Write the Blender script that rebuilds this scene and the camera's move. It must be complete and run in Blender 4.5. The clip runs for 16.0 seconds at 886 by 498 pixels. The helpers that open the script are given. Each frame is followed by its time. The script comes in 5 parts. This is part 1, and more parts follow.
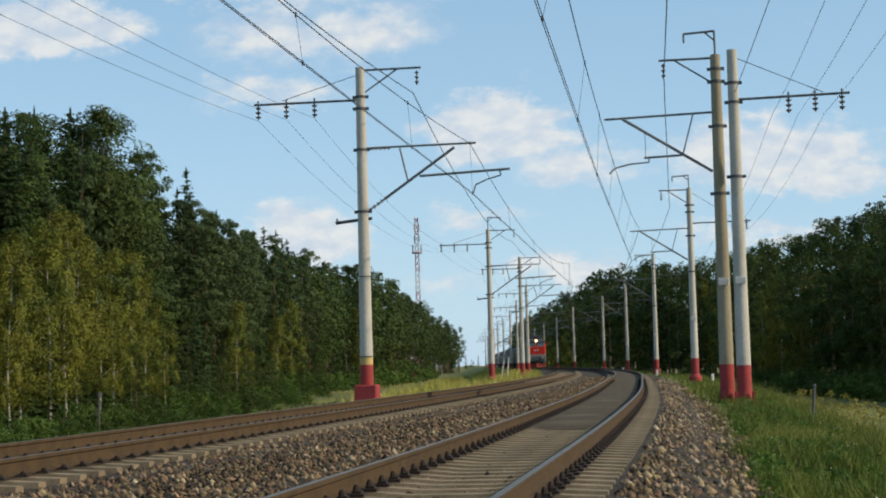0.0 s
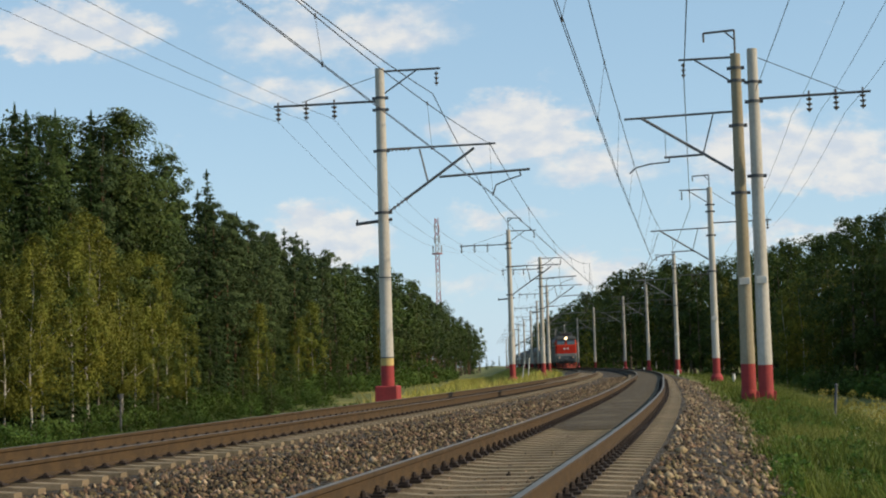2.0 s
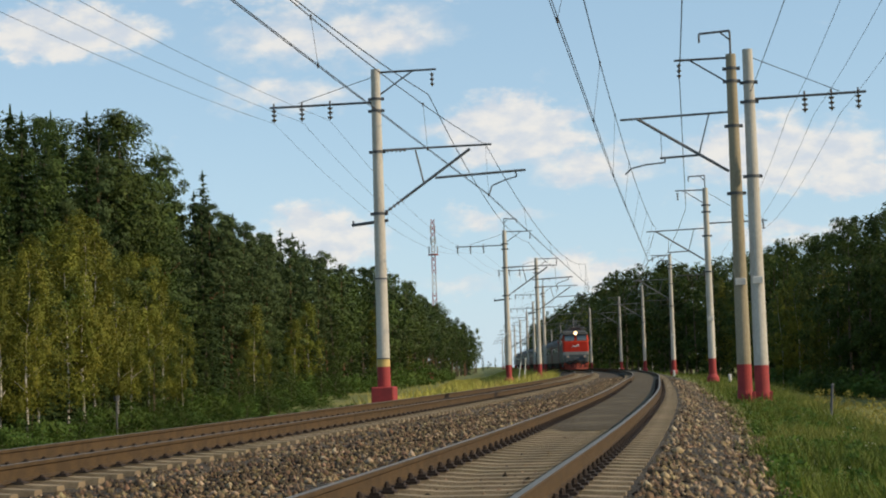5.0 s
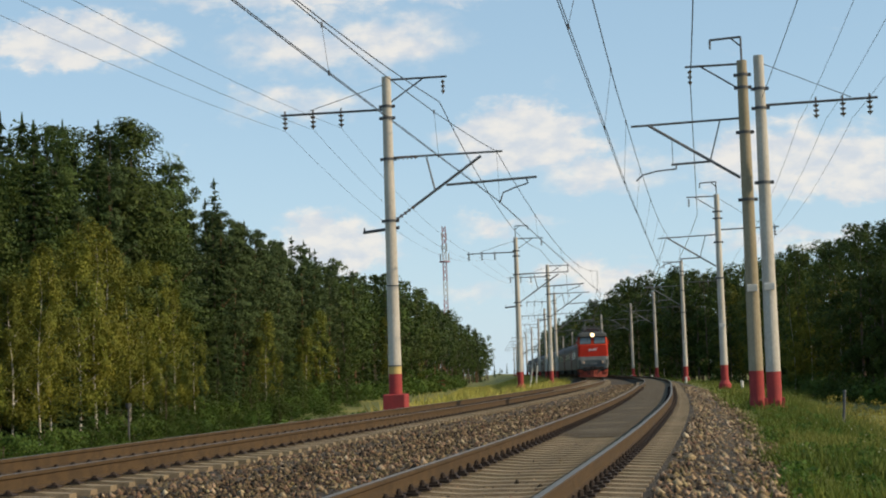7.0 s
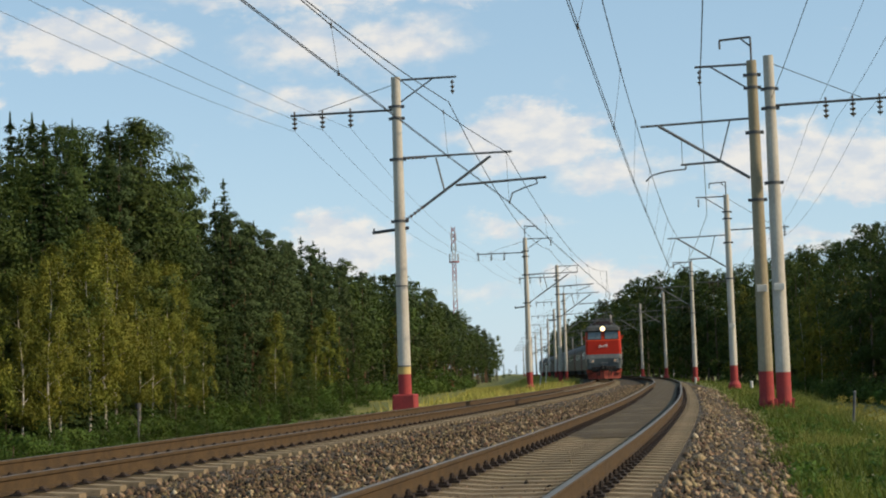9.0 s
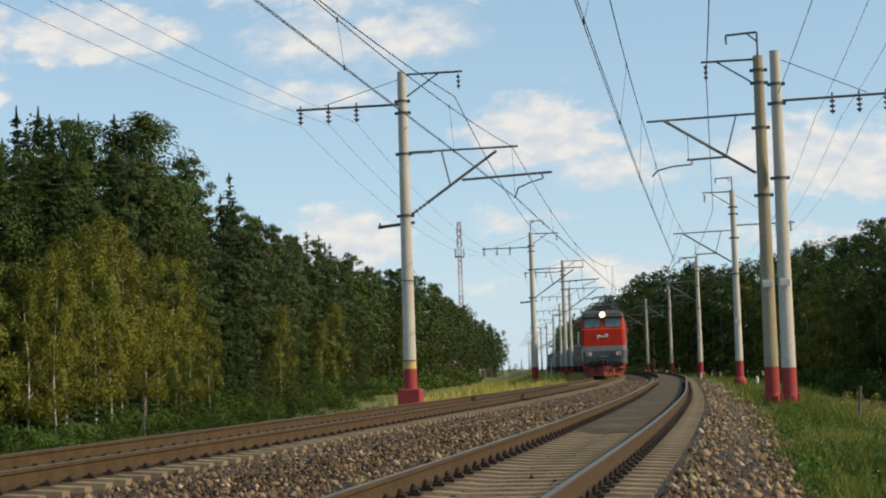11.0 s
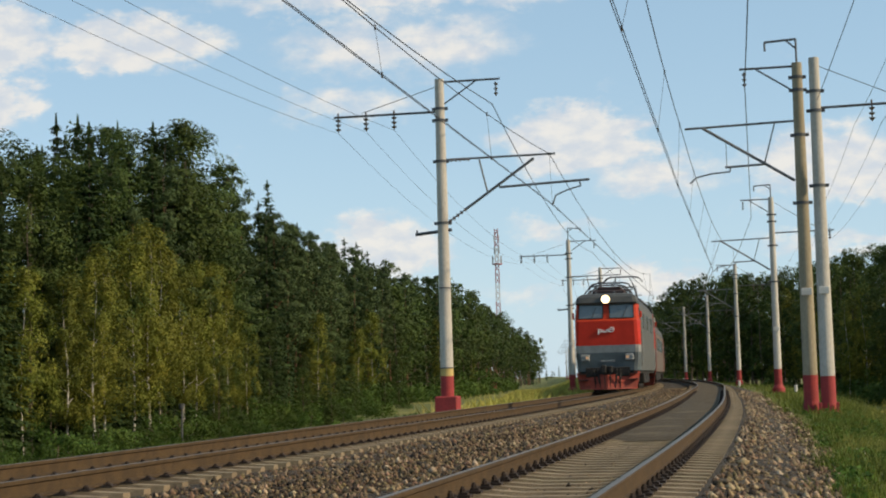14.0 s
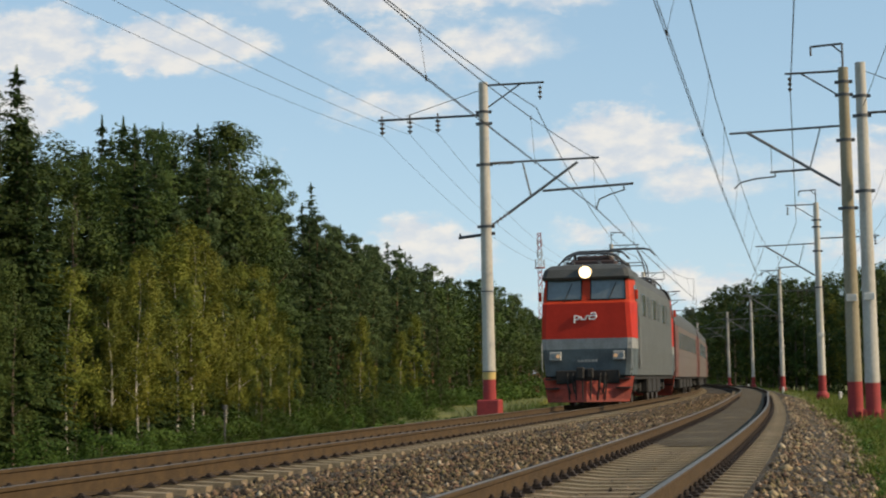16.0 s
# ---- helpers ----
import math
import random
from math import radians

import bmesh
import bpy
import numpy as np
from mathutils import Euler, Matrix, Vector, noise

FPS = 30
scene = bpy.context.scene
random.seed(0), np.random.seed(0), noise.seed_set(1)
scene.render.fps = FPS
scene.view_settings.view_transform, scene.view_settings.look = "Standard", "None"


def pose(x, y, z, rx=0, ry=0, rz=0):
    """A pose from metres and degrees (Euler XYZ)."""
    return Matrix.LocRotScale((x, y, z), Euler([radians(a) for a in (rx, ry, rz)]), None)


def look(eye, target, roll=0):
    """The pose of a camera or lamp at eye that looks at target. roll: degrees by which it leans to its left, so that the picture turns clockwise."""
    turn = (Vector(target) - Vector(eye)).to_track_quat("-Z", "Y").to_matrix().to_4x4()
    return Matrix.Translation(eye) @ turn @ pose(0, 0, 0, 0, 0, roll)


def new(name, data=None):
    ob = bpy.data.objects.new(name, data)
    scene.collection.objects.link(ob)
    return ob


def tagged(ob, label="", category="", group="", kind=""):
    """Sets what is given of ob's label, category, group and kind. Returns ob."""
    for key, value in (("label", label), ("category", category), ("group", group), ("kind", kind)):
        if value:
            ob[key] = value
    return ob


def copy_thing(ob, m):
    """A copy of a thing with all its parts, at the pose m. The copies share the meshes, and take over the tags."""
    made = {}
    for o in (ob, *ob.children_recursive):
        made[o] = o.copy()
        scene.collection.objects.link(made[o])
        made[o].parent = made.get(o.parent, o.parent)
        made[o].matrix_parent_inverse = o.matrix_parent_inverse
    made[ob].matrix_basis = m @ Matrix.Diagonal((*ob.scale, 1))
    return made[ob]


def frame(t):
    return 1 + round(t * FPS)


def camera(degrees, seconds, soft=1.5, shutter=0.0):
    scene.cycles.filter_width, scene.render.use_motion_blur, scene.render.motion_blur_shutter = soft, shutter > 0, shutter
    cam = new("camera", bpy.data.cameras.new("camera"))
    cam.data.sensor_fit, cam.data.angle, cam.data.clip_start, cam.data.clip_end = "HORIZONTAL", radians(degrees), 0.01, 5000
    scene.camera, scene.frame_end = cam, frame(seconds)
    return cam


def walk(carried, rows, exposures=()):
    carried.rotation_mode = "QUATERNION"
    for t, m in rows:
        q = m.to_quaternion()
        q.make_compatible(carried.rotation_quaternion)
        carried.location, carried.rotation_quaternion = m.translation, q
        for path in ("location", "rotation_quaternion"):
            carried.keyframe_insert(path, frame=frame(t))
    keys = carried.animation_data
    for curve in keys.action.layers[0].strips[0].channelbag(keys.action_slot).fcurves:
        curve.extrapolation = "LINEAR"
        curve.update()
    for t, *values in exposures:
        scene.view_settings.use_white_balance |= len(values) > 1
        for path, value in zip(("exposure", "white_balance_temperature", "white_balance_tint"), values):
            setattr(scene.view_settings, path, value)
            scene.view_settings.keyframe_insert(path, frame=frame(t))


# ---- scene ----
cam = camera(29.8, 16.0, soft=2.0, shutter=0.5)
EYE = 0.86
ROWS = [
    (0, 0.000, 4.000, 1.500, 0, 0, 0),
    (0.5, 0.236, 3.988, 1.522, 0, 0, 0),
    (1, 0.728, 4.109, 1.669, 0, 0, 0),
    (1.5, 0.775, 4.030, 1.544, 0, 0, 0),
    (2, 0.714, 4.044, 1.690, 0, 0, 0),
    (2.5, 0.329, 4.098, 1.975, 0, 0, 0),
    (3, 0.315, 3.974, 1.793, 0, 0, 0),
    (3.5, 0.482, 3.922, 1.840, 0, 0, 0),
    (6, 0.665, 4.274, 1.784, 0, 0, 0),
    (6.5, 0.905, 4.351, 1.935, 0, 0, 0),
    (7, 0.982, 4.329, 1.916, 0, 0, 0),
    (7.5, 1.088, 4.323, 1.979, 0, 0, 0),
    (8, 1.009, 4.306, 2.147, 0, 0, 0),
    (8.5, 1.157, 4.248, 1.978, 0, 0, 0),
    (9, 1.303, 4.349, 1.877, 0, 0, 0),
    (11.5, 1.513, 4.138, 1.723, 0, 0, 0),
    (12, 1.529, 4.131, 1.685, 0, 0, 0),
    (12.5, 1.633, 4.245, 1.752, 0, 0, 0),
    (13, 1.837, 4.234, 1.882, 0, 0, 0),
    (13.5, 2.447, 4.280, 1.663, 0, 0, 0),
    (14, 2.763, 4.460, 1.569, 0, 0, 0),
    (14.5, 2.772, 4.588, 1.644, 0, 0, 0),
    (15, 2.999, 4.666, 1.461, 0, 0, 0),
    (15.5, 3.252, 4.685, 1.350, 0, 0, 0),
    (16, 4.209, 4.605, 1.081, 0, 0, 0),
]
walk(cam, [(t, pose(x, y, EYE + z, 90 + pitch, roll, yaw)) for t, yaw, pitch, roll, x, y, z in ROWS],
     [(0.0, 0.0, 6280, 8), (1.5, 0.03, 6480, 9), (3.5, 0.06, 6700, 10), (16.0, 0.06, 6780, 10)])

# ---- daylight ----
SUN_TO = Vector((0.84, -0.20, 0.50)).normalized()
sun = new("sun", bpy.data.lights.new("sun", "SUN"))
sun.data.energy, sun.data.angle, sun.data.color = 4.6, radians(0.6), (1.0, 0.82, 0.57)
sun.matrix_world = look((60, -20, 60), Vector((60, -20, 60)) - SUN_TO)


class Nodes:
    """Shortcuts for building node trees."""

    def __init__(self, tree):
        self.t, self.n, self.l = tree, tree.nodes, tree.links

    def add(self, kind, **kw):
        nd = self.n.new(kind)
        for k, v in kw.items():
            if k == "op":
                nd.operation = v
            elif k == "blend":
                nd.blend_type = v
            elif k == "dtype":
                nd.data_type = v
        return nd

    def put(self, sock, val):
        if isinstance(val, bpy.types.NodeSocket):
            self.l.new(val, sock)
        elif isinstance(val, (tuple, list)) and len(val) == 3 and sock.type == "RGBA":
            sock.default_value = (*val, 1)
        else:
            sock.default_value = val

    def math(self, op, a, b=0.0, c=0.0):
        nd = self.add("ShaderNodeMath", op=op)
        for i, v in enumerate((a, b, c)):
            self.put(nd.inputs[i], v)
        return nd.outputs[0]

    def mix(self, fac, a, b, blend="MIX"):
        nd = self.add("ShaderNodeMix", dtype="RGBA", blend=blend)
        self.put(nd.inputs[0], fac)
        self.put(nd.inputs[6], a)
        self.put(nd.inputs[7], b)
        return nd.outputs[2]

    def noise(self, vec, scale, detail=4.0, rough=0.55):
        nd = self.add("ShaderNodeTexNoise")
        self.put(nd.inputs["Vector"], vec)
        nd.inputs["Scale"].default_value = scale
        nd.inputs["Detail"].default_value = detail
        nd.inputs["Roughness"].default_value = rough
        return nd.outputs[0]

    def ramp(self, fac, lo, hi):
        nd = self.add("ShaderNodeMapRange")
        nd.interpolation_type = "SMOOTHSTEP"
        self.put(nd.inputs[0], fac)
        nd.inputs[1].default_value, nd.inputs[2].default_value = lo, hi
        return nd.outputs[0]


def build_sky():
    world = bpy.data.worlds.new("sky")
    scene.world = world
    world.use_nodes = True
    N = Nodes(world.node_tree)
    N.n.clear()
    tex = N.add("ShaderNodeTexSky")
    tex.sky_type, tex.sun_disc = "NISHITA", False
    tex.sun_elevation = math.asin(SUN_TO.z)
    tex.sun_rotation = math.atan2(SUN_TO.x, SUN_TO.y)
    tex.air_density, tex.dust_density, tex.ozone_density = 1.0, 0.25, 2.0
    co = N.add("ShaderNodeTexCoord").outputs["Generated"]
    sep = N.add("ShaderNodeSeparateXYZ")
    N.put(sep.inputs[0], co)
    x, y, z = sep.outputs
    yy = N.math("MAXIMUM", y, 0.05)
    a, b = N.math("DIVIDE", x, yy), N.math("DIVIDE", z, yy)
    comb = N.add("ShaderNodeCombineXYZ")
    N.put(comb.inputs[0], a)
    N.put(comb.inputs[1], N.math("MULTIPLY", b, 1.7))
    flat = comb.outputs[0]
    big = N.noise(flat, 20, 4, 0.5)
    fine = N.noise(flat, 46, 5, 0.55)
    # cumulus banks: bearing, height, half width, half height (tangents), strength
    banks = [(0.036, 0.141, 0.040, 0.018, 1.0), (0.085, 0.118, 0.06, 0.014, 0.55), (0.205, 0.122, 0.055, 0.020, 0.95), (0.24, 0.108, 0.05, 0.012, 0.8),
             (-0.235, 0.212, 0.050, 0.016, 0.95), (-0.07, 0.205, 0.075, 0.022, 0.62), (-0.08, 0.235, 0.12, 0.012, 0.6),
             (-0.33, 0.175, 0.035, 0.017, 1.0), (-0.325, 0.215, 0.045, 0.02, 0.9), (-0.10, 0.168, 0.055, 0.014, 0.5), (-0.166, 0.140, 0.018, 0.006, 0.3),
             (-0.085, 0.080, 0.035, 0.018, 0.85), (0.02, 0.088, 0.04, 0.010, 0.5), (0.075, 0.055, 0.03, 0.012, 0.8), (0.0, 0.05, 0.05, 0.010, 0.4),
             (0.14, 0.098, 0.03, 0.006, 0.4), (0.195, 0.075, 0.05, 0.010, 0.6), (0.23, 0.205, 0.025, 0.006, 0.3), (0.06, 0.172, 0.015, 0.007, 0.3),
             (0.17, 0.195, 0.03, 0.008, 0.3), (-0.42, 0.16, 0.05, 0.02, 0.8)]
    wob = N.math("MULTIPLY", N.math("SUBTRACT", N.noise(flat, 38, 5, 0.6), 0.5), 0.075)
    shift = N.add("ShaderNodeVectorMath", op="ADD")
    N.put(shift.inputs[0], flat)
    shift.inputs[1].default_value = (3.7, 1.3, 0)
    wob2 = N.math("MULTIPLY", N.math("SUBTRACT", N.noise(shift.outputs[0], 44, 5, 0.6), 0.5), 0.036)
    a, b = N.math("ADD", a, wob), N.math("ADD", b, wob2)
    total = None
    for bx, bz, w, h, s in banks:
        dx = N.math("DIVIDE", N.math("SUBTRACT", a, bx), w)
        dz = N.math("DIVIDE", N.math("SUBTRACT", b, bz), h)
        r2 = N.math("ADD", N.math("MULTIPLY", dx, dx), N.math("MULTIPLY", dz, dz))
        m = N.math("MULTIPLY", N.math("POWER", 2.718, N.math("MULTIPLY", r2, -0.7)), s)
        total = m if total is None else N.math("MAXIMUM", total, m)
    lump = N.math("ADD", N.math("MULTIPLY", big, 0.75), N.math("MULTIPLY", fine, 0.35))
    dens = N.ramp(N.math("MULTIPLY", total, N.math("ADD", N.math("MULTIPLY", lump, 1.9), 0.05)), 0.25, 0.66)
    # elsewhere in the sky: scattered cloud of the same sort
    ahead = N.ramp(y, 0.1, 0.6)
    wide = N.ramp(N.noise(co, 3.0, 6, 0.6), 0.52, 0.7)
    dens = N.math("ADD", N.math("MULTIPLY", dens, ahead), N.math("MULTIPLY", N.math("MULTIPLY", wide, N.math("SUBTRACT", 1.0, ahead)), 0.7))
    haze = N.math("MULTIPLY", N.math("POWER", 2.718, N.math("MULTIPLY", N.math("MAXIMUM", z, 0.0), -7.0)), 0.55)
    shade = N.mix(N.ramp(fine, 0.35, 0.65), (5.1, 5.5, 6.1), (6.9, 6.7, 6.4))
    base = N.mix(haze, N.mix(0.5, tex.outputs[0], (2.95, 4.85, 6.5)), (4.7, 6.2, 7.7))
    col = N.mix(N.math("MULTIPLY", dens, 0.85), base, shade)
    bg = N.add("ShaderNodeBackground")
    N.put(bg.inputs[0], col)
    bg.inputs[1].default_value = 0.123
    out = N.add("ShaderNodeOutputWorld")
    N.l.new(bg.outputs[0], out.inputs[0])


build_sky()

# ---- materials ----


def material(name, tone, rough=0.8, metal=0.0, dark=None, scale=3.0, fine=40.0, amount=0.6, bump=0.15, bump_scale=None, per_object=0.0, per_island=0.0, third=None, spec=0.4, translucent=0.0, stretch=None):
    """A surface of two or three tones mixed by coarse and fine noise, with relief."""
    mat = bpy.data.materials.new(name)
    mat.use_nodes = True
    N = Nodes(mat.node_tree)
    bsdf = N.n["Principled BSDF"]
    vec = N.add("ShaderNodeTexCoord").outputs["Object"]
    if stretch:
        mp = N.add("ShaderNodeMapping")
        N.put(mp.inputs[0], vec)
        mp.inputs[3].default_value = stretch
        vec = mp.outputs[0]
    dark = dark or tuple(c * 0.55 for c in tone)
    coarse = N.ramp(N.noise(vec, scale, 5), 0.35, 0.65)
    grain = N.ramp(N.noise(vec, fine, 3), 0.3, 0.7)
    col = N.mix(N.math("MULTIPLY", coarse, amount), tone, dark)
    col = N.mix(N.math("MULTIPLY", grain, amount * 0.6), col, tuple(c * 0.6 for c in dark))
    if third:
        col = N.mix(N.math("MULTIPLY", N.ramp(N.noise(vec, scale * 0.37, 4), 0.5, 0.72), 0.8), col, third)
    for amt, node, sock in ((per_object, "ShaderNodeObjectInfo", "Random"), (per_island, "ShaderNodeNewGeometry", "Random Per Island")):
        if amt:
            rnd = N.add(node).outputs[sock]
            hsv = N.add("ShaderNodeHueSaturation")
            N.put(hsv.inputs["Color"], col)
            N.put(hsv.inputs["Value"], N.math("ADD", N.math("MULTIPLY", rnd, 2 * amt), 1.0 - amt))
            N.put(hsv.inputs["Hue"], N.math("ADD", N.math("MULTIPLY", N.math("FRACT", N.math("MULTIPLY", rnd, 7.31)), 0.06 * amt), 0.5 - 0.03 * amt))
            col = hsv.outputs[0]
    N.put(bsdf.inputs["Base Color"], col)
    N.put(bsdf.inputs["Roughness"], N.math("ADD", N.math("MULTIPLY", grain, 0.12), rough - 0.06))
    bsdf.inputs["Metallic"].default_value = metal
    bsdf.inputs["Specular IOR Level"].default_value = spec
    if bump:
        bp = N.add("ShaderNodeBump")
        bp.inputs["Strength"].default_value = min(1.0, bump * 3)
        bp.inputs["Distance"].default_value = bump * 0.1
        N.put(bp.inputs["Height"], N.noise(vec, bump_scale or fine, 4, 0.6))
        N.put(bsdf.inputs["Normal"], bp.outputs[0])
    if translucent:
        tr = N.add("ShaderNodeBsdfTranslucent")
        N.put(tr.inputs[0], col)
        ms = N.add("ShaderNodeMixShader")
        ms.inputs[0].default_value = translucent
        N.l.new(bsdf.outputs[0], ms.inputs[1])
        N.l.new(tr.outputs[0], ms.inputs[2])
        N.l.new(ms.outputs[0], N.n["Material Output"].inputs[0])
    return mat


def glow(name, tone, power):
    mat = bpy.data.materials.new(name)
    mat.use_nodes = True
    b = mat.node_tree.nodes["Principled BSDF"]
    b.inputs["Base Color"].default_value = (*tone, 1)
    b.inputs["Emission Color"].default_value = (*tone, 1)
    b.inputs["Emission Strength"].default_value = power
    return mat


M = {
    "grass": material("grass_ground", (0.14, 0.15, 0.03), 0.95, dark=(0.085, 0.098, 0.022), scale=0.25, fine=6, third=(0.34, 0.28, 0.065), bump=0.8, bump_scale=9),
    "ballast": material("ballast_bed", (0.062, 0.048, 0.030), 0.95, dark=(0.035, 0.026, 0.017), scale=1.4, fine=22, third=(0.11, 0.09, 0.062), bump=1.2, bump_scale=18, amount=0.8),
    "stone": material("crushed_stone", (0.135, 0.088, 0.044), 0.9, dark=(0.027, 0.018, 0.010), scale=7, fine=60, bump=0.2, per_island=0.95, third=(0.30, 0.22, 0.13)),
    "stone_pale": material("pale_stone", (0.30, 0.225, 0.138), 0.9, dark=(0.17, 0.118, 0.07), scale=9, fine=60, bump=0.2, per_island=0.45, third=(0.42, 0.35, 0.25)),
    "concrete": material("sleeper_concrete", (0.295, 0.228, 0.14), 0.9, dark=(0.15, 0.11, 0.066), scale=4, fine=70, bump=0.2, per_object=0.15),
    "fill": material("packed_fill", (0.102, 0.076, 0.041), 0.95, dark=(0.052, 0.038, 0.021), scale=2.2, fine=34, bump=0.6, third=(0.15, 0.115, 0.066)),
    "rust": material("rusty_rail", (0.078, 0.047, 0.019), 0.9, dark=(0.036, 0.023, 0.011), scale=5, fine=80, bump=0.15, spec=0.3),
    "steel": material("worn_steel", (0.25, 0.215, 0.175), 0.58, 1.0, dark=(0.16, 0.13, 0.10), scale=2, fine=60, bump=0.02, amount=0.4),
    "clip": material("oily_clip", (0.035, 0.022, 0.016), 0.8, scale=20, fine=90),
    "pole": material("spun_concrete", (0.52, 0.49, 0.44), 0.9, dark=(0.36, 0.33, 0.29), scale=2.2, fine=30, bump=0.12, per_object=0.10, stretch=(1, 1, 0.25)),
    "pole_tan": material("stained_concrete", (0.33, 0.29, 0.21), 0.9, dark=(0.24, 0.205, 0.14), scale=2.2, fine=30, bump=0.12, stretch=(1, 1, 0.25)),
    "pole_red": material("red_band_paint", (0.33, 0.035, 0.035), 0.75, dark=(0.22, 0.03, 0.03), scale=3, fine=35, bump=0.1),
    "pole_yellow": material("yellow_band_paint", (0.52, 0.38, 0.14), 0.8, scale=4, fine=35, bump=0.1, amount=0.3),
    "iron": material("painted_iron", (0.10, 0.105, 0.115), 0.65, 0.2, scale=6, fine=40, bump=0.05),
    "galv": material("weathered_steel_tube", (0.20, 0.205, 0.21), 0.55, 0.5, scale=6, fine=40, bump=0.05),
    "insul": material("porcelain", (0.10, 0.075, 0.06), 0.3, scale=8, fine=40, bump=0.02, amount=0.2, spec=0.6),
    "sign_white": material("white_enamel", (0.62, 0.60, 0.56), 0.6, scale=6, fine=40, bump=0.02, amount=0.3),
    "wire": material("copper_wire", (0.055, 0.06, 0.07), 0.6, 0.3, scale=6, fine=40, bump=0.0, amount=0.2),
}

# ---- helpers for building ----


def part(name, bm, mat, parent=None, label="", smooth=False):
    me = bpy.data.meshes.new(name)
    bm.to_mesh(me)
    bm.free()
    for m_ in mat if isinstance(mat, (list, tuple)) else [mat]:
        me.materials.append(m_)
    if smooth:
        for p in me.polygons:
            p.use_smooth = True
    ob = new(name, me)
    if parent:
        ob.parent = parent
    if label:
        ob["label"] = label
    return ob


def raw(name, verts, faces, mat, parent=None, label="", smooth=False):
    me = bpy.data.meshes.new(name)
    me.from_pydata([tuple(v) for v in verts], [], faces)
    me.materials.append(mat)
    me.update()
    if smooth:
        for p in me.polygons:
            p.use_smooth = True
    ob = new(name, me)
    if parent:
        ob.parent = parent
    if label:
        ob["label"] = label
    return ob


def thing(name, label, category, m=None, group="", kind=""):
    ob = new(name)
    ob.empty_display_size = 0.3
    if m is not None:
        ob.matrix_basis = m
    return tagged(ob, label, category, group, kind)


def box(bm, x0, y0, z0, x1, y1, z1, bevel=0.0):
    r = bmesh.ops.create_cube(bm, size=1.0, matrix=Matrix.Translation(((x0 + x1) / 2, (y0 + y1) / 2, (z0 + z1) / 2)) @ Matrix.Diagonal((abs(x1 - x0), abs(y1 - y0), abs(z1 - z0), 1)))
    if bevel:
        ed = list({e for v in r["verts"] for e in v.link_edges})
        bmesh.ops.bevel(bm, geom=ed, offset=bevel, segments=1, affect="EDGES")
    return bm


def tube(bm, p, q, r0, r1=None, sides=8):
    """A round bar from p to q."""
    p, q = Vector(p), Vector(q)
    d = q - p
    m = Matrix.Translation((p + q) / 2) @ d.to_track_quat("Z", "Y").to_matrix().to_4x4()
    bmesh.ops.create_cone(bm, cap_ends=True, segments=sides, radius1=r0, radius2=r0 if r1 is None else r1, depth=d.length, matrix=m)
    return bm


def path_tube(bm, pts, r, sides=6):
    for p, q in zip(pts, pts[1:]):
        tube(bm, p, q, r, sides=sides)
    return bm


def axis_x(y):
    """The near track's axis: straight, then an easing bend to the left, then straight."""
    z = min(max(y - 40.0, 0.0), 199.0)
    return -2.18 + 0.155 * min(y, 239.0) - 0.00036 * z * z + 0.0117 * max(y - 239.0, 0.0)


def axis_dir(y):
    z = min(max(y - 40.0, 0.0), 199.0)
    return math.atan(0.155 - 0.00072 * z)


def beside(y, off, z=0.0):
    """The point at height z, off metres to the right of the near axis."""
    a = axis_dir(y)
    return Vector((axis_x(y) + off * math.cos(a), y - off * math.sin(a), z))


def along(y, off, z=0.0):
    """The pose there, whose y axis runs along the track."""
    return Matrix.Translation(beside(y, off, z)) @ Matrix.Rotation(-axis_dir(y), 4, "Z")


def steps(a, b, near=1.0, grow=0.03):
    out, y = [], a
    while y < b:
        out.append(y)
        y += max(near, abs(y) * grow)
    return out + [b]


def near_shift(y):
    """The near track draws in towards the other one round the bend."""
    f = min(max((y - 17.0) / 70.0, 0.0), 1.0)
    return -0.95 * f * f * (3 - 2 * f)


FAR = -5.62  # second track's axis beside the first
ROW_R, ROW_L = 3.4, -8.85

# ---- ground ----


def ground_z(o, y):
    """Height of the earth under the line, by the offset from the near axis."""
    pts = [(-400, -3.4), (-60, -3.3), (-22, -3.1), (-16, -2.6), (-10.2, -0.62), (-8.0, -0.5), (3.0, -0.5), (4.3, -0.60), (5.4, -0.88), (9.5, -3.4), (30, -4.3), (400, -4.3)]
    for (a, za), (b, zb) in zip(pts, pts[1:]):
        if o <= b:
            f = max(0.0, (o - a) / (b - a))
            z = za + (zb - za) * f
            break
    else:
        z = pts[-1][1]
    if o < -9 or o > 3.4:
        z += 0.10 * (noise.noise((o * 0.35, y * 0.2, 3.1)) + 0.5 * noise.noise((o * 1.1, y * 0.8, 7.7)))
    return z


